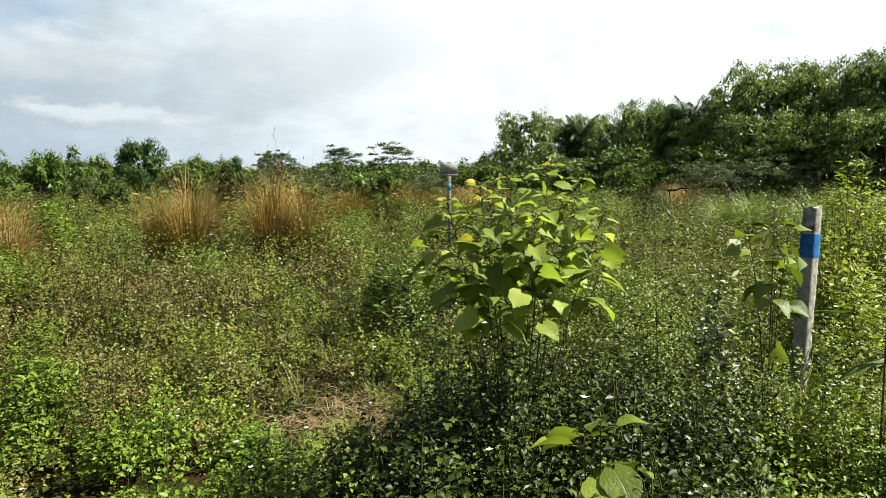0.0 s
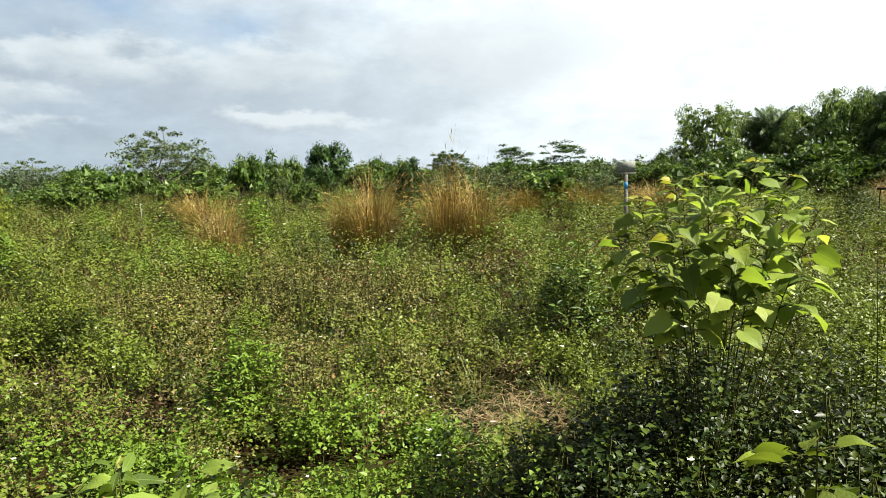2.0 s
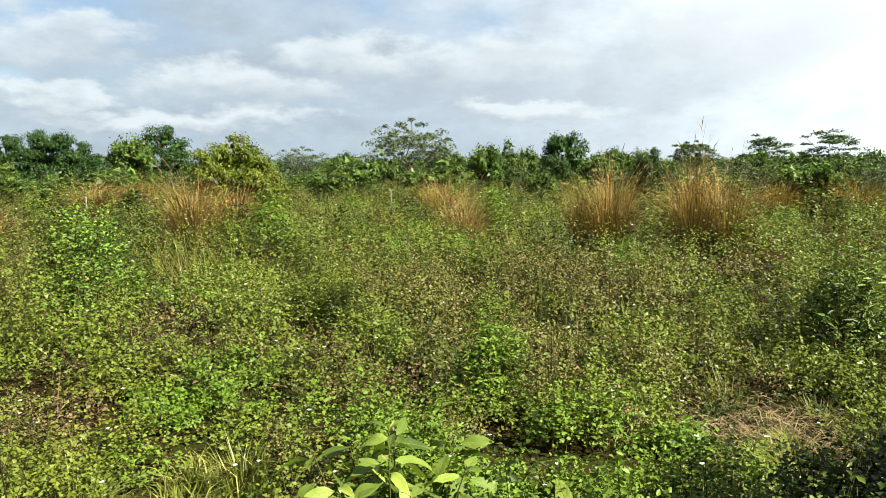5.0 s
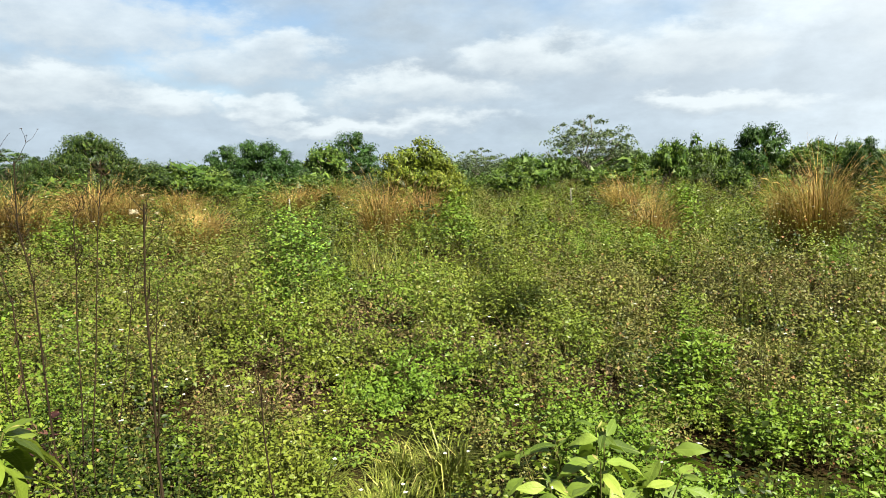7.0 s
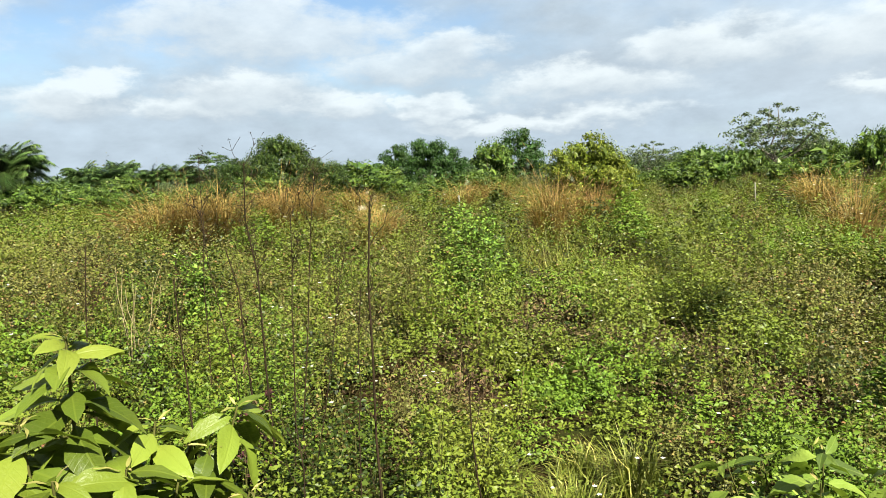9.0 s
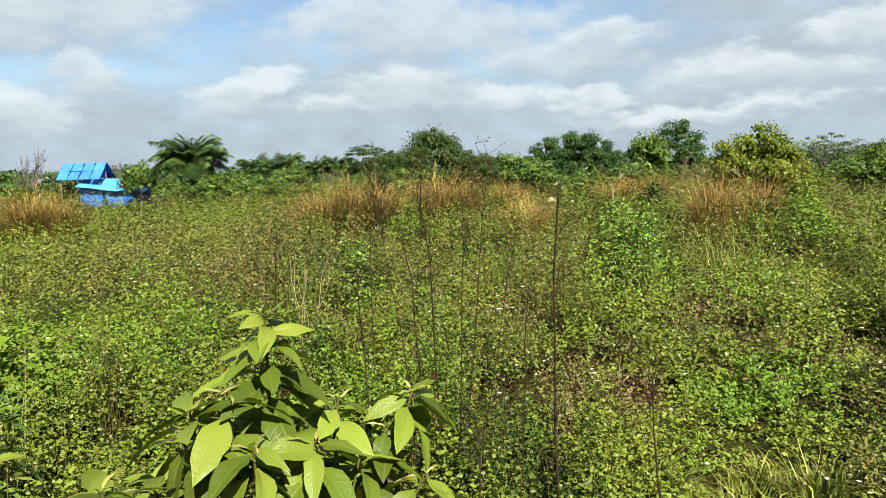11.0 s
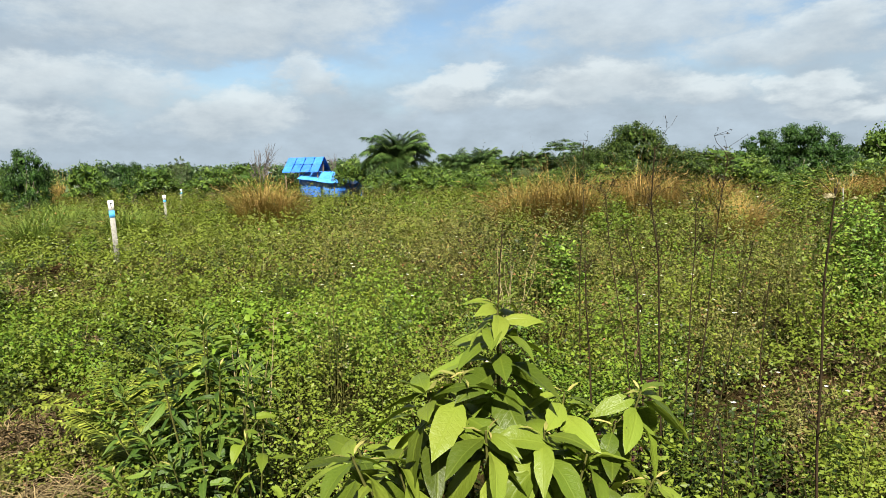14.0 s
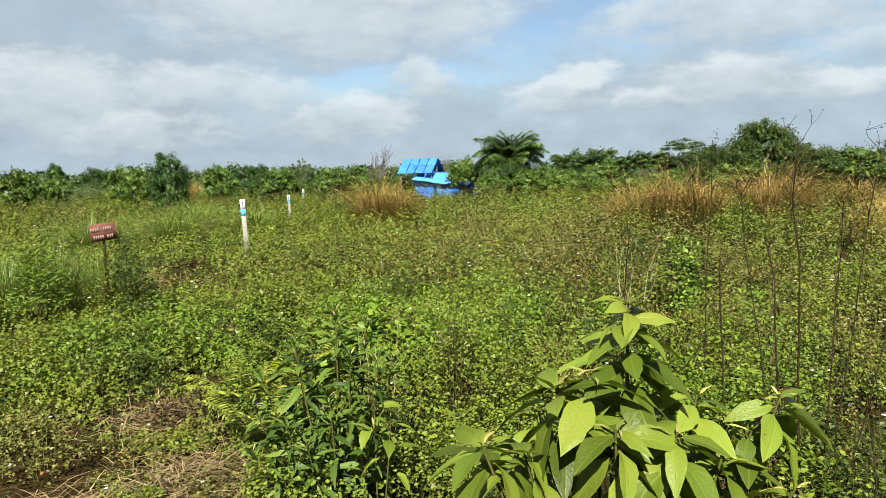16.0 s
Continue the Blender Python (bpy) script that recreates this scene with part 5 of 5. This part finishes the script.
boundary_post(1.72, 4.57, 1.345, (1.0, 1.5), 38, False, "weathered grey concrete post with a dark blue band", 0.078, (0.15, 0.285))
boundary_post(-11.86, -6.26, 1.18, (-2, -2.5), 118, True, "concrete boundary post with white top and blue band", 0.085, (0.17, 0.29))
boundary_post(-22.19, -10.19, 0.98, (0, -2), 115, True, "concrete boundary post with white top and blue band", 0.09, (0.15, 0.22))
boundary_post(-31.52, -13.83, 1.0, (0, 2), 114, True, "concrete boundary post with white top and blue band", 0.09, (0.15, 0.22))


def stake(x, y, top):
    z0 = float(ground_z(x, y))
    ob = new("stake", blocky("stake", M_CONCRETE, (0.03, 0.03, -0.1, top - z0, 0.005, (0, 0))))
    ob.matrix_basis = pose(x, y, z0, 1, -1, 20)
    return tagged(ob, "thin white painted marker stake in the weeds", "stake", "marker stakes")


stake(-20.09, 9.93, 0.86)
stake(-16.05, 18.37, 0.92)


def field_sign():
    x, y = -0.87, 13.43
    z0 = float(ground_z(x, y))
    ob = thing("field_sign", pose(x, y, z0, 0, 0, 5), "small grey-green board on a white and blue post", "sign")
    h = 1.79 - z0
    part("post", blocky("post", M_CONCRETE, (0.06, 0.06, -0.1, h - 0.05, 0.006, (0, 0.03))), ob, "white painted post")
    part("band", blocky("band", M_LIGHTBLUE, (0.066, 0.066, h - 0.50, h - 0.38, 0.001, (0, 0.03))), ob, "blue painted band")
    part("board", blocky("board", M_BOARD, (0.32, 0.025, h - 0.20, h, 0.006, (0, -0.03))), ob)
    part("ledge", blocky("ledge", M_CONCRETE, (0.33, 0.035, h - 0.235, h - 0.205, 0.004, (0, -0.03))), ob, "pale lower edge of the board")


field_sign()


def notice_board():
    x, y = -6.65, -5.08
    z0 = float(ground_z(x, y))
    ob = thing("notice_board", pose(x, y, z0, 0, 0, 128), "small rusty red-brown notice board with faded lettering", "sign")
    part("stake", blocky("stake", M_DEAD, (0.024, 0.02, -0.1, 1.05 - z0, 0.004, (0, 0.03))), ob)
    tilt = pose(0, 0, 1.03 - z0, 0, -7, 0)
    board = part("board", blocky("board", M_RUST, (0.25, 0.014, -0.09, 0.09, 0.003, (0, 0))), ob, "", tilt)
    k = 0
    for row, words in ((0.03, (-0.115, -0.02, 0.005, 0.10)), (-0.05, (-0.10, 0.0, 0.03, 0.09))):
        for a, c in zip(words[::2], words[1::2]):
            x0 = a
            while x0 < c - 0.012:
                part("lettering", blocky("lettering", M_LETTER, (0.014, 0.003, row - 0.018, row + 0.022, 0, (x0 + 0.008, -0.0095))), board, "pale faded bar of lettering")
                x0 += 0.021
                k += 1


notice_board()


def sheet(buf, corners, nu, nv, sag, seed, ripple=0.03):
    """A slack tarpaulin between four corners, with thickness."""
    a, b, c, d = (np.array(q, float) for q in corners)
    u, v = np.meshgrid(np.linspace(0, 1, nu), np.linspace(0, 1, nv), indexing="ij")
    u, v = u[..., None], v[..., None]
    p = a * (1 - u) * (1 - v) + b * u * (1 - v) + c * u * v + d * (1 - u) * v
    n = np.cross(b - a, d - a)
    n = n / np.linalg.norm(n)
    bump = ripple * (vnoise(u[..., 0] * 7 + seed, v[..., 0] * 5, seed) - 0.5) * 2
    p = p - np.array([0, 0, 1]) * sag * 4 * u * (1 - u) * v * (1 - v) * 4 + n * bump[..., None]
    top, low = p.reshape(-1, 3), (p - n * 0.012).reshape(-1, 3)
    i, j = np.meshgrid(np.arange(nu - 1), np.arange(nv - 1), indexing="ij")
    f = np.stack([i * nv + j, (i + 1) * nv + j, (i + 1) * nv + j + 1, i * nv + j + 1], -1).reshape(-1, 4)
    k = nu * nv
    buf.add(np.concatenate([top, low]), np.concatenate([f, f[:, ::-1] + k]))


def hut():
    """A field hut: a gable of blue tarpaulin on poles, one end turned to the field, with a lower creased sheet falling away from it."""
    x, y = -44.25, -10.3
    z0 = float(ground_z(x, y))
    # local +x runs along the ridge, local -y faces the field
    ob = thing("field_hut", pose(x, y, z0, 0, 0, 79), "field hut of blue tarpaulin stretched over wooden poles", "hut")
    for px_, py_, h in ((-2.0, -0.8, 1.75), (0.2, -0.8, 1.75), (-2.0, 0.9, 1.75), (0.2, 0.9, 1.75), (-1.9, 0.05, 2.5), (0.2, 0.05, 2.5), (2.5, -0.8, 1.05), (2.5, 0.9, 1.2), (1.3, -0.85, 1.2)):
        b = Buf()
        tube(b, [(px_, py_, -0.1), (px_ + 0.02, py_, h * 0.5), (px_, py_, h)], [0.04, 0.038, 0.034], 7)
        part("pole", b.mesh("pole", M_POLE, flat=False), ob)
    strips = 4
    for i in range(strips):
        xa, xb = -2.15 + 2.5 * i / strips, -2.15 + 2.5 * (i + 1) / strips - 0.05
        for zm0, zm1, ym0, ym1 in ((1.68, 2.14, -1.0, -0.47), (2.16, 2.62, -0.44, 0.05)):
            b = Buf()
            sheet(b, [(xa, ym0, zm0), (xb, ym0, zm0), (xb, ym1, zm1), (xa, ym1, zm1)], 6, 5, 0.015, i * 3 + int(zm0 > 2), 0.02)
            part("roof_panel", b.mesh("roof_panel", M_TARP, flat=False), ob)
    b = Buf()
    sheet(b, [(0.35, 1.05, 1.70), (-2.15, 1.05, 1.70), (-2.15, 0.06, 2.60), (0.35, 0.06, 2.60)], 10, 8, 0.03, 9)
    part("rear_roof", b.mesh("rear_roof", M_TARP, flat=False), ob)
    b = Buf()
    sheet(b, [(-0.05, -0.92, 1.50), (-0.05, 0.95, 1.50), (-0.02, 0.09, 2.54), (-0.02, 0.03, 2.54)], 6, 6, 0.0, 4, 0.01)
    part("gable_end", b.mesh("gable_end", M_TARP, flat=False), ob, "shaded dark blue gable sheet")
    b = Buf()
    sheet(b, [(-1.0, -1.25, 1.28), (2.75, -1.15, 0.92), (2.65, 0.7, 1.22), (-0.7, 0.2, 1.98)], 34, 12, 0.10, 5, 0.12)
    part("lean_to_roof", b.mesh("lean_to_roof", M_TARP_PALE, flat=False), ob, "creased pale blue sheet")
    for k, (xa, xb, zt) in enumerate(((-0.95, 0.35, 1.16), (0.55, 2.5, 0.95))):
        b = Buf()
        sheet(b, [(xa, -0.84, 0.10), (xb, -0.84, 0.10), (xb + 0.05, -0.86, zt), (xa, -0.86, zt + 0.05)], 12, 8, 0.0, 20 + k, 0.07)
        part("wall_sheet", b.mesh("wall_sheet", M_TARP, flat=False), ob)
    b = Buf()
    sheet(b, [(-1.9, 0.88, 0.1), (2.5, 0.88, 0.1), (2.5, 0.9, 1.2), (-1.9, 0.9, 1.6)], 12, 8, 0.0, 33, 0.05)
    part("wall_sheet", b.mesh("wall_sheet", M_TARP, flat=False), ob)


hut()


def fallen_branch():
    b = Buf()
    global rng
    rng = np.random.default_rng(9)
    limb(b, (-0.5, 0, 0.0), (0.5, 0, 0.05), 0.05, 0.02, 0.04, 7)
    limb(b, (0.1, 0, 0.02), (0.45, 0.1, -0.15), 0.025, 0.01, 0.04, 5)
    limb(b, (-0.4, 0, 0.0), (-0.42, 0.02, -1.25), 0.018, 0.02, 0.02, 5)
    ob = new("dead_branch", b.mesh("dead_branch", M_DEAD, flat=False))
    ob.matrix_basis = pose(5.61, 21.7, 1.06, 0, 0, -12) @ Matrix.Diagonal((0.8, 0.8, 0.8, 1))
    tagged(ob, "dark dead forked branch standing in the grass", "branch")


fallen_branch()


# ---- the weeds that cover the field ----
# local mounds (+) and trodden or thin places (-): x, y, radius, change of height
MOUNDS = [(0.0, 0.0, 1.0, -0.45), (0.0, 2.85, 0.75, 0.45), (-0.4, 2.6, 0.55, 0.18), (0.7, 2.9, 0.6, 0.18), (1.3, 3.7, 0.9, 0.22), (2.4, 5.2, 1.6, 0.30), (-1.1, 4.6, 0.55, -0.25), (-2.1, 4.5, 0.5, -0.1),
          (-3.1, -1.2, 0.5, 0.12), (-4.1, -2.67, 0.36, -0.34), (-3.37, -2.02, 0.36, -0.30), (-2.75, -2.2, 0.42, -0.26), (-2.2, -2.0, 0.4, -0.24), (-2.55, -2.85, 0.40, -0.24), (-3.3, 1.9, 0.5, -0.12), (-6.5, 1.0, 1.5, 0.12), (-9.5, -0.8, 2.0, 0.30), (-14.0, -1.8, 2.6, 0.50), (-4.58, 4.27, 0.32, -0.24), (-4.27, 1.85, 0.42, -0.19), (-6.18, 4.03, 0.5, -0.19)]
# patches of one kind: x, y, radius, kind, weight
KINDS = ["green", "lush", "dark", "brown", "grass"]
# dark entries near the shrub and broad-leaved plant also paint in their shade
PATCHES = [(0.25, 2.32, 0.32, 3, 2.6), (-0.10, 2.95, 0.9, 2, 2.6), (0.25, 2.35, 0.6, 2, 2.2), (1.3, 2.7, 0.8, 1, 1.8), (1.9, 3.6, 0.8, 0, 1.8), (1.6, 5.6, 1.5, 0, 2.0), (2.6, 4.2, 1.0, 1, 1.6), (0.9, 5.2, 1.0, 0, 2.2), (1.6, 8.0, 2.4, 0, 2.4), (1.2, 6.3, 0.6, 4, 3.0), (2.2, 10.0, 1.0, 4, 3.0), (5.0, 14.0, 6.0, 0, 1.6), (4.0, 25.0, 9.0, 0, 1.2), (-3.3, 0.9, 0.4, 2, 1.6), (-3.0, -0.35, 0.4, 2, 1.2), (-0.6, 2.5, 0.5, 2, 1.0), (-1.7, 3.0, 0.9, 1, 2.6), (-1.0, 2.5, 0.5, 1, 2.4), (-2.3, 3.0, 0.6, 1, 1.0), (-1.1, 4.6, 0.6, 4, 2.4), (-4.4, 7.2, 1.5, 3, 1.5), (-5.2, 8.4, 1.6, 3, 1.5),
           (-4.0, 5.2, 0.8, 3, 1.2), (-2.3, 4.6, 0.7, 3, 1.0), (-8.8, 6.0, 1.3, 4, 1.6), (-4.27, 1.85, 0.5, 3, 1.3), (-6.18, 4.03, 0.5, 3, 1.6), (-6.3, 1.0, 1.3, 3, 0.7), (-3.1, 0.8, 0.4, 3, 0.5), (-3.6, 0.5, 0.5, 1, 1.2), (-3.2, 1.4, 0.5, 0, 1.2), (-2.4, 1.0, 0.45, 0, 1.2), (-3.5, 1.5, 0.5, 3, 0.8), (-3.7, 3.0, 0.8, 1, 1.0), (-4.5, 0.2, 0.8, 1, 1.0), (-9.5, -0.5, 2.0, 3, 2.0), (-14.0, -1.0, 3.0, 3, 2.0),
           (-7.5, -3.2, 2.6, 1, 0.7), (-5.5, -2.6, 1.4, 1, 0.7), (-9.0, -5.5, 3.0, 0, 1.6), (-15.0, -8.0, 4.5, 0, 1.5), (-18.0, -10.5, 2.5, 4, 1.6), (-22.0, -14.0, 7.0, 0, 1.2), (-2.75, 1.95, 0.5, 4, 3.5), (-4.5, -1.5, 1.4, 0, 1.0), (-6.2, -0.6, 1.2, 1, 0.8), (1.6, 4.4, 1.0, 4, 0.9), (-7.0, 4.0, 1.0, 1, 1.0), (3.2, 7.0, 1.5, 1, 1.0)]


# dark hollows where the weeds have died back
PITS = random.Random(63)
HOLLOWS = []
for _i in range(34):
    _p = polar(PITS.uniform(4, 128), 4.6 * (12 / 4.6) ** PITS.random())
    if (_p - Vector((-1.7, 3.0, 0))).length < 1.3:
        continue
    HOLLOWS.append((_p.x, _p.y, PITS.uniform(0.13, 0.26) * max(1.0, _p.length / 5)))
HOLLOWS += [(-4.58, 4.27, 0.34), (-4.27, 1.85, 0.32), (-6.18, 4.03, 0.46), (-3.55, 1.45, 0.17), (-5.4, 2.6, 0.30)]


def weed_height(x, y):
    r = np.hypot(x, y)
    h = 0.04 + 0.18 * vnoise(x * 0.8, y * 0.8, 11) + 0.60 * vnoise(x * 1.8, y * 1.8, 12) ** 2.0 + 0.24 * vnoise(x * 4.6, y * 4.6, 13) ** 1.3 
    az = np.degrees(np.arctan2(-x, y))
    h = h + (0.54 * np.clip((r - 5) / 7, 0, 1) + 0.06 * np.clip((r - 13) / 15, 0, 1)) * (1 - 0.55 * np.clip((az - 92) / 12, 0, 1))
    h = h * (1 - 0.30 * np.clip((az - 100) / 20, 0, 1) * np.clip((26 - r) / 10, 0, 1))
    h = h + 0.40 * np.clip((az - 92) / 10, 0, 1) * np.clip((r - 14) / 12, 0, 1)
    h = h * (0.62 + 0.72 * vnoise(x * 2.3, y * 2.3, 15))
    for mx, my, mr, dh in MOUNDS:
        h = h + dh * np.exp(-((x - mx) ** 2 + (y - my) ** 2) / (mr * mr))
    return np.maximum(h, 0.04)


def weed_kind(x, y):
    two = lambda s, q: 0.55 * vnoise(x * s, y * s, q) + 0.6 * vnoise(x * s * 3.1, y * s * 3.1, q + 50)
    w = np.stack([0.80 + 0 * x, 0.90 * two(0.45, 21), 1.0 * two(0.6, 22), 1.12 * two(0.4, 23), 0.98 * two(0.33, 24)], 1) ** 3
    for px_, py_, pr, k, amount in PATCHES:
        w[:, k] += amount * np.exp(-((x - px_) ** 2 + (y - py_) ** 2) / (pr * pr))
    w = w ** 2.4
    c = np.cumsum(w, 1)
    return (rng.random(len(x))[:, None] * c[:, -1:] > c).sum(1)


def scatter(n, r0, r1, az0, az1, power):
    """Places in a sector, their number a square metre falling with distance to that power."""
    e = 2 - power
    u = rng.random(n)
    r = (r0 ** e + u * (r1 ** e - r0 ** e)) ** (1 / e) if abs(e) > 1e-6 else r0 * (r1 / r0) ** u
    az = np.radians(rng.uniform(az0, az1, n))
    return -np.sin(az) * r, np.cos(az) * r, r


MATS = {"green": M_WEED, "lush": M_LUSH, "dark": M_DARK, "brown": M_BROWN, "grass": M_GRASS}
WORDS = {"green": "knee-high mixed green weeds with small leaves", "lush": "fresh bright-green leafy weeds", "dark": "dark-green dense low small-leaved weeds, darkened for shade between mounds", "brown": "drying brownish weeds with wiry stems, low ones coloured as shade", "grass": "yellow-green wild grass blades"}


def make_weeds():
    global rng
    rng = np.random.default_rng(1234)
    bufs = {k: Buf() for k in KINDS}

    LEAF = {"green": (0.027, 0.64), "lush": (0.031, 0.58), "dark": (0.027, 0.68), "brown": (0.026, 0.52)}

    def sow(n, r0, r1, az0, az1, power, each, rad0, rad1, coarse=1.0, far=False, low=1.0, under=False):
        """Mounds of one kind of weed each: leafy shoots on a dome, or a bunch of blades."""
        x, y, r = scatter(n, r0, r1, az0, az1, power)
        kind = weed_kind(x, y)
        # undergrowth goes dark or brown: shade between mounds put into leaf colour
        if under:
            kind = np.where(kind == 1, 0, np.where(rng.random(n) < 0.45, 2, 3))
        size = coarse * np.maximum(1.0, (r / 4.2) ** 0.52)
        rad = rng.uniform(rad0, rad1, n) * np.maximum(1.0, (r / r0) ** (0.5 if far else 0.0))
        high = low * weed_height(x, y) * rng.uniform(0.50, 1.28, n)
        thin = np.zeros(n)
        for mx, my, mr, dh in MOUNDS:
            if dh < -0.2:
                thin += np.exp(-((x - mx) ** 2 + (y - my) ** 2) / (mr * mr * 0.7))
        thin *= 0.6 * low
        for hx, hy, hr in HOLLOWS:
            thin += 1.05 * np.exp(-((x - hx) ** 2 + (y - hy) ** 2) / (hr * hr))
        keep = rng.random(n) > thin
        for k, name in enumerate(KINDS):
            q = np.where((kind == k) & keep)[0]
            if not len(q):
                continue
            b = bufs[name]
            i = np.repeat(q, each)
            m = len(i)
            p, out = dome(m, rad[i], high[i], 0.62)
            p *= rng.uniform(0.74, 1.12, (m, 1))
            p[:, :2] += rng.normal(0, 0.10, (m, 2)) * rad[i][:, None]
            foot = np.stack([x[i] + p[:, 0] * 0.55, y[i] + p[:, 1] * 0.55, np.zeros(m)], 1)
            tip = np.stack([x[i] + p[:, 0], y[i] + p[:, 1], p[:, 2]], 1)
            g = ground_z(foot[:, 0], foot[:, 1])
            foot[:, 2], tip[:, 2] = g, tip[:, 2] + g
            if name == "grass":
                j = np.repeat(np.arange(m), 3 if far else 5)
                base = foot[j] + np.stack([rng.normal(0, 0.03, len(j)) * size[i][j], rng.normal(0, 0.03, len(j)) * size[i][j], np.zeros(len(j))], 1)
                way = unit(tip[j] - foot[j]) + rng.normal(0, 0.30, (len(j), 3)) * [1, 1, 0.2]
                L = np.linalg.norm(tip[j] - foot[j], axis=1) * rng.uniform(0.6, 1.2, len(j))
                blades(b, base, way, L, 0.0062 * size[i][j] * rng.uniform(0.7, 1.4, len(j)), rng.uniform(0.4, 1.5, len(j)), 0, far)
                continue
            leaf, ratio = LEAF[name]
            sprigs(b, foot, tip, 9 if far else 11, leaf * size[i], ratio * (1.55 if far else 1.1), 0.017 * size[i], out, far, 0.40)
            near = np.where((r[i] < 9) & (rng.random(m) < (0.5 if name == "brown" else 0.16)))[0]
            if len(near):
                blades(b, foot[near], tip[near] - foot[near], np.linalg.norm(tip[near] - foot[near], axis=1) * rng.uniform(1.0, 1.25, len(near)), 0.0045 * size[i][near], 0.1, 1)

    sow(400, 1.7, 4.5, -34, 146, 0.0, 52, 0.11, 0.30)
    sow(1050, 4.5, 9, -36, 148, 1.0, 40, 0.14, 0.38, 0.92, True)
    sow(5200, 9, 64, -36, 148, 1.85, 12, 0.24, 0.58, 0.88, True)
    # the low carpet between them, its dark and brown leaves standing in for shade
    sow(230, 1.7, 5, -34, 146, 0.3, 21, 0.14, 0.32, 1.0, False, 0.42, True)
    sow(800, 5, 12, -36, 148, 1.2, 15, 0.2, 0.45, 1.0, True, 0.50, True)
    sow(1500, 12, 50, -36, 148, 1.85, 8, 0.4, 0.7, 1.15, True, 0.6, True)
    sow(760, 5, 26, 92, 148, 1.4, 14, 0.25, 0.55, 1.0, True, 0.75)
    sow(90, 0.15, 1.7, 0, 360, 0.6, 26, 0.1, 0.25, 1.0, True)
    sow(330, 1.2, 6, 148, 324, 1.0, 16, 0.2, 0.4, 1.9, True)
    sow(900, 6, 64, 148, 324, 1.9, 9, 0.4, 0.8, 2.4, True)
    for name in KINDS:
        ob = new("grass" if name == "grass" else "weeds", bufs[name].mesh(name + "_weeds", MATS[name], M_STEM))
        tagged(ob, WORDS[name], "grass" if name == "grass" else "weeds", kind="stuff")
    # dry straw lying on the thin places
    b = Buf()
    for mx, my, mr, dh in MOUNDS:
        if dh > -0.2:
            continue
        n = int(2300 * mr)
        x, y = mx + rng.normal(0, mr * 0.55, n), my + rng.normal(0, mr * 0.55, n)
        a = rng.uniform(0, TAU, n)
        base = np.stack([x, y, ground_z(x, y) + rng.uniform(0.005, 0.09, n)], 1)
        blades(b, base, np.stack([np.cos(a), np.sin(a), rng.normal(0.08, 0.22, n)], 1), rng.uniform(0.06, 0.24, n), rng.uniform(0.003, 0.007, n), 0.3)
    tagged(new("straw", b.mesh("straw", M_STRAW)), "flattened dry straw on bare trodden soil", "straw", kind="stuff")
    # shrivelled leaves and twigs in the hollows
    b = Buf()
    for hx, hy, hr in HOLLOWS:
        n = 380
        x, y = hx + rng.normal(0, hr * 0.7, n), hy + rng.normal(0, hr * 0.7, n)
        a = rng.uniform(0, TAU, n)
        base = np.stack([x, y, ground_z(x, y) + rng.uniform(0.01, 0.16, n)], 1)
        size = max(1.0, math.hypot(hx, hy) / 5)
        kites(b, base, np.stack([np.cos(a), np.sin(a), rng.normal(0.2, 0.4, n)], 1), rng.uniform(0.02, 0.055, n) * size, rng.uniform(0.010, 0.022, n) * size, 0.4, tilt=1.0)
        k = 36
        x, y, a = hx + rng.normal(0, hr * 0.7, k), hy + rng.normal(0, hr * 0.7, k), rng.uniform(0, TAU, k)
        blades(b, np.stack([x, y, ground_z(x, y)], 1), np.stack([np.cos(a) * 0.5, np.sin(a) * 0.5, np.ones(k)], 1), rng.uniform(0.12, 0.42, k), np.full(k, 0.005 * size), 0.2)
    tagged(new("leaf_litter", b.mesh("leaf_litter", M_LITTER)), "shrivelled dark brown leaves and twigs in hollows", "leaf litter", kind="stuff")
    # small white flowers
    b = Buf()
    x, y, r = scatter(420, 1.8, 24, -30, 142, 1.7)
    z = ground_z(x, y) + weed_height(x, y) * rng.uniform(0.9, 1.12, len(x))
    size = 0.011 * np.maximum(1.0, (r / 3.5) ** 0.75)
    for k in range(5):
        a = k / 5 * TAU + rng.uniform(0, 0.3, len(x))
        kites(b, np.stack([x, y, z], 1), np.stack([np.cos(a), np.sin(a), np.full(len(x), 0.5)], 1), size * rng.uniform(0.8, 1.2, len(x)), size * 0.7, 0.1, tilt=0.3)
    tagged(new("wild_flowers", b.mesh("wild_flowers", M_PETAL)), "tiny white flowers dotted over the weeds", "flowers", kind="stuff")


make_weeds()
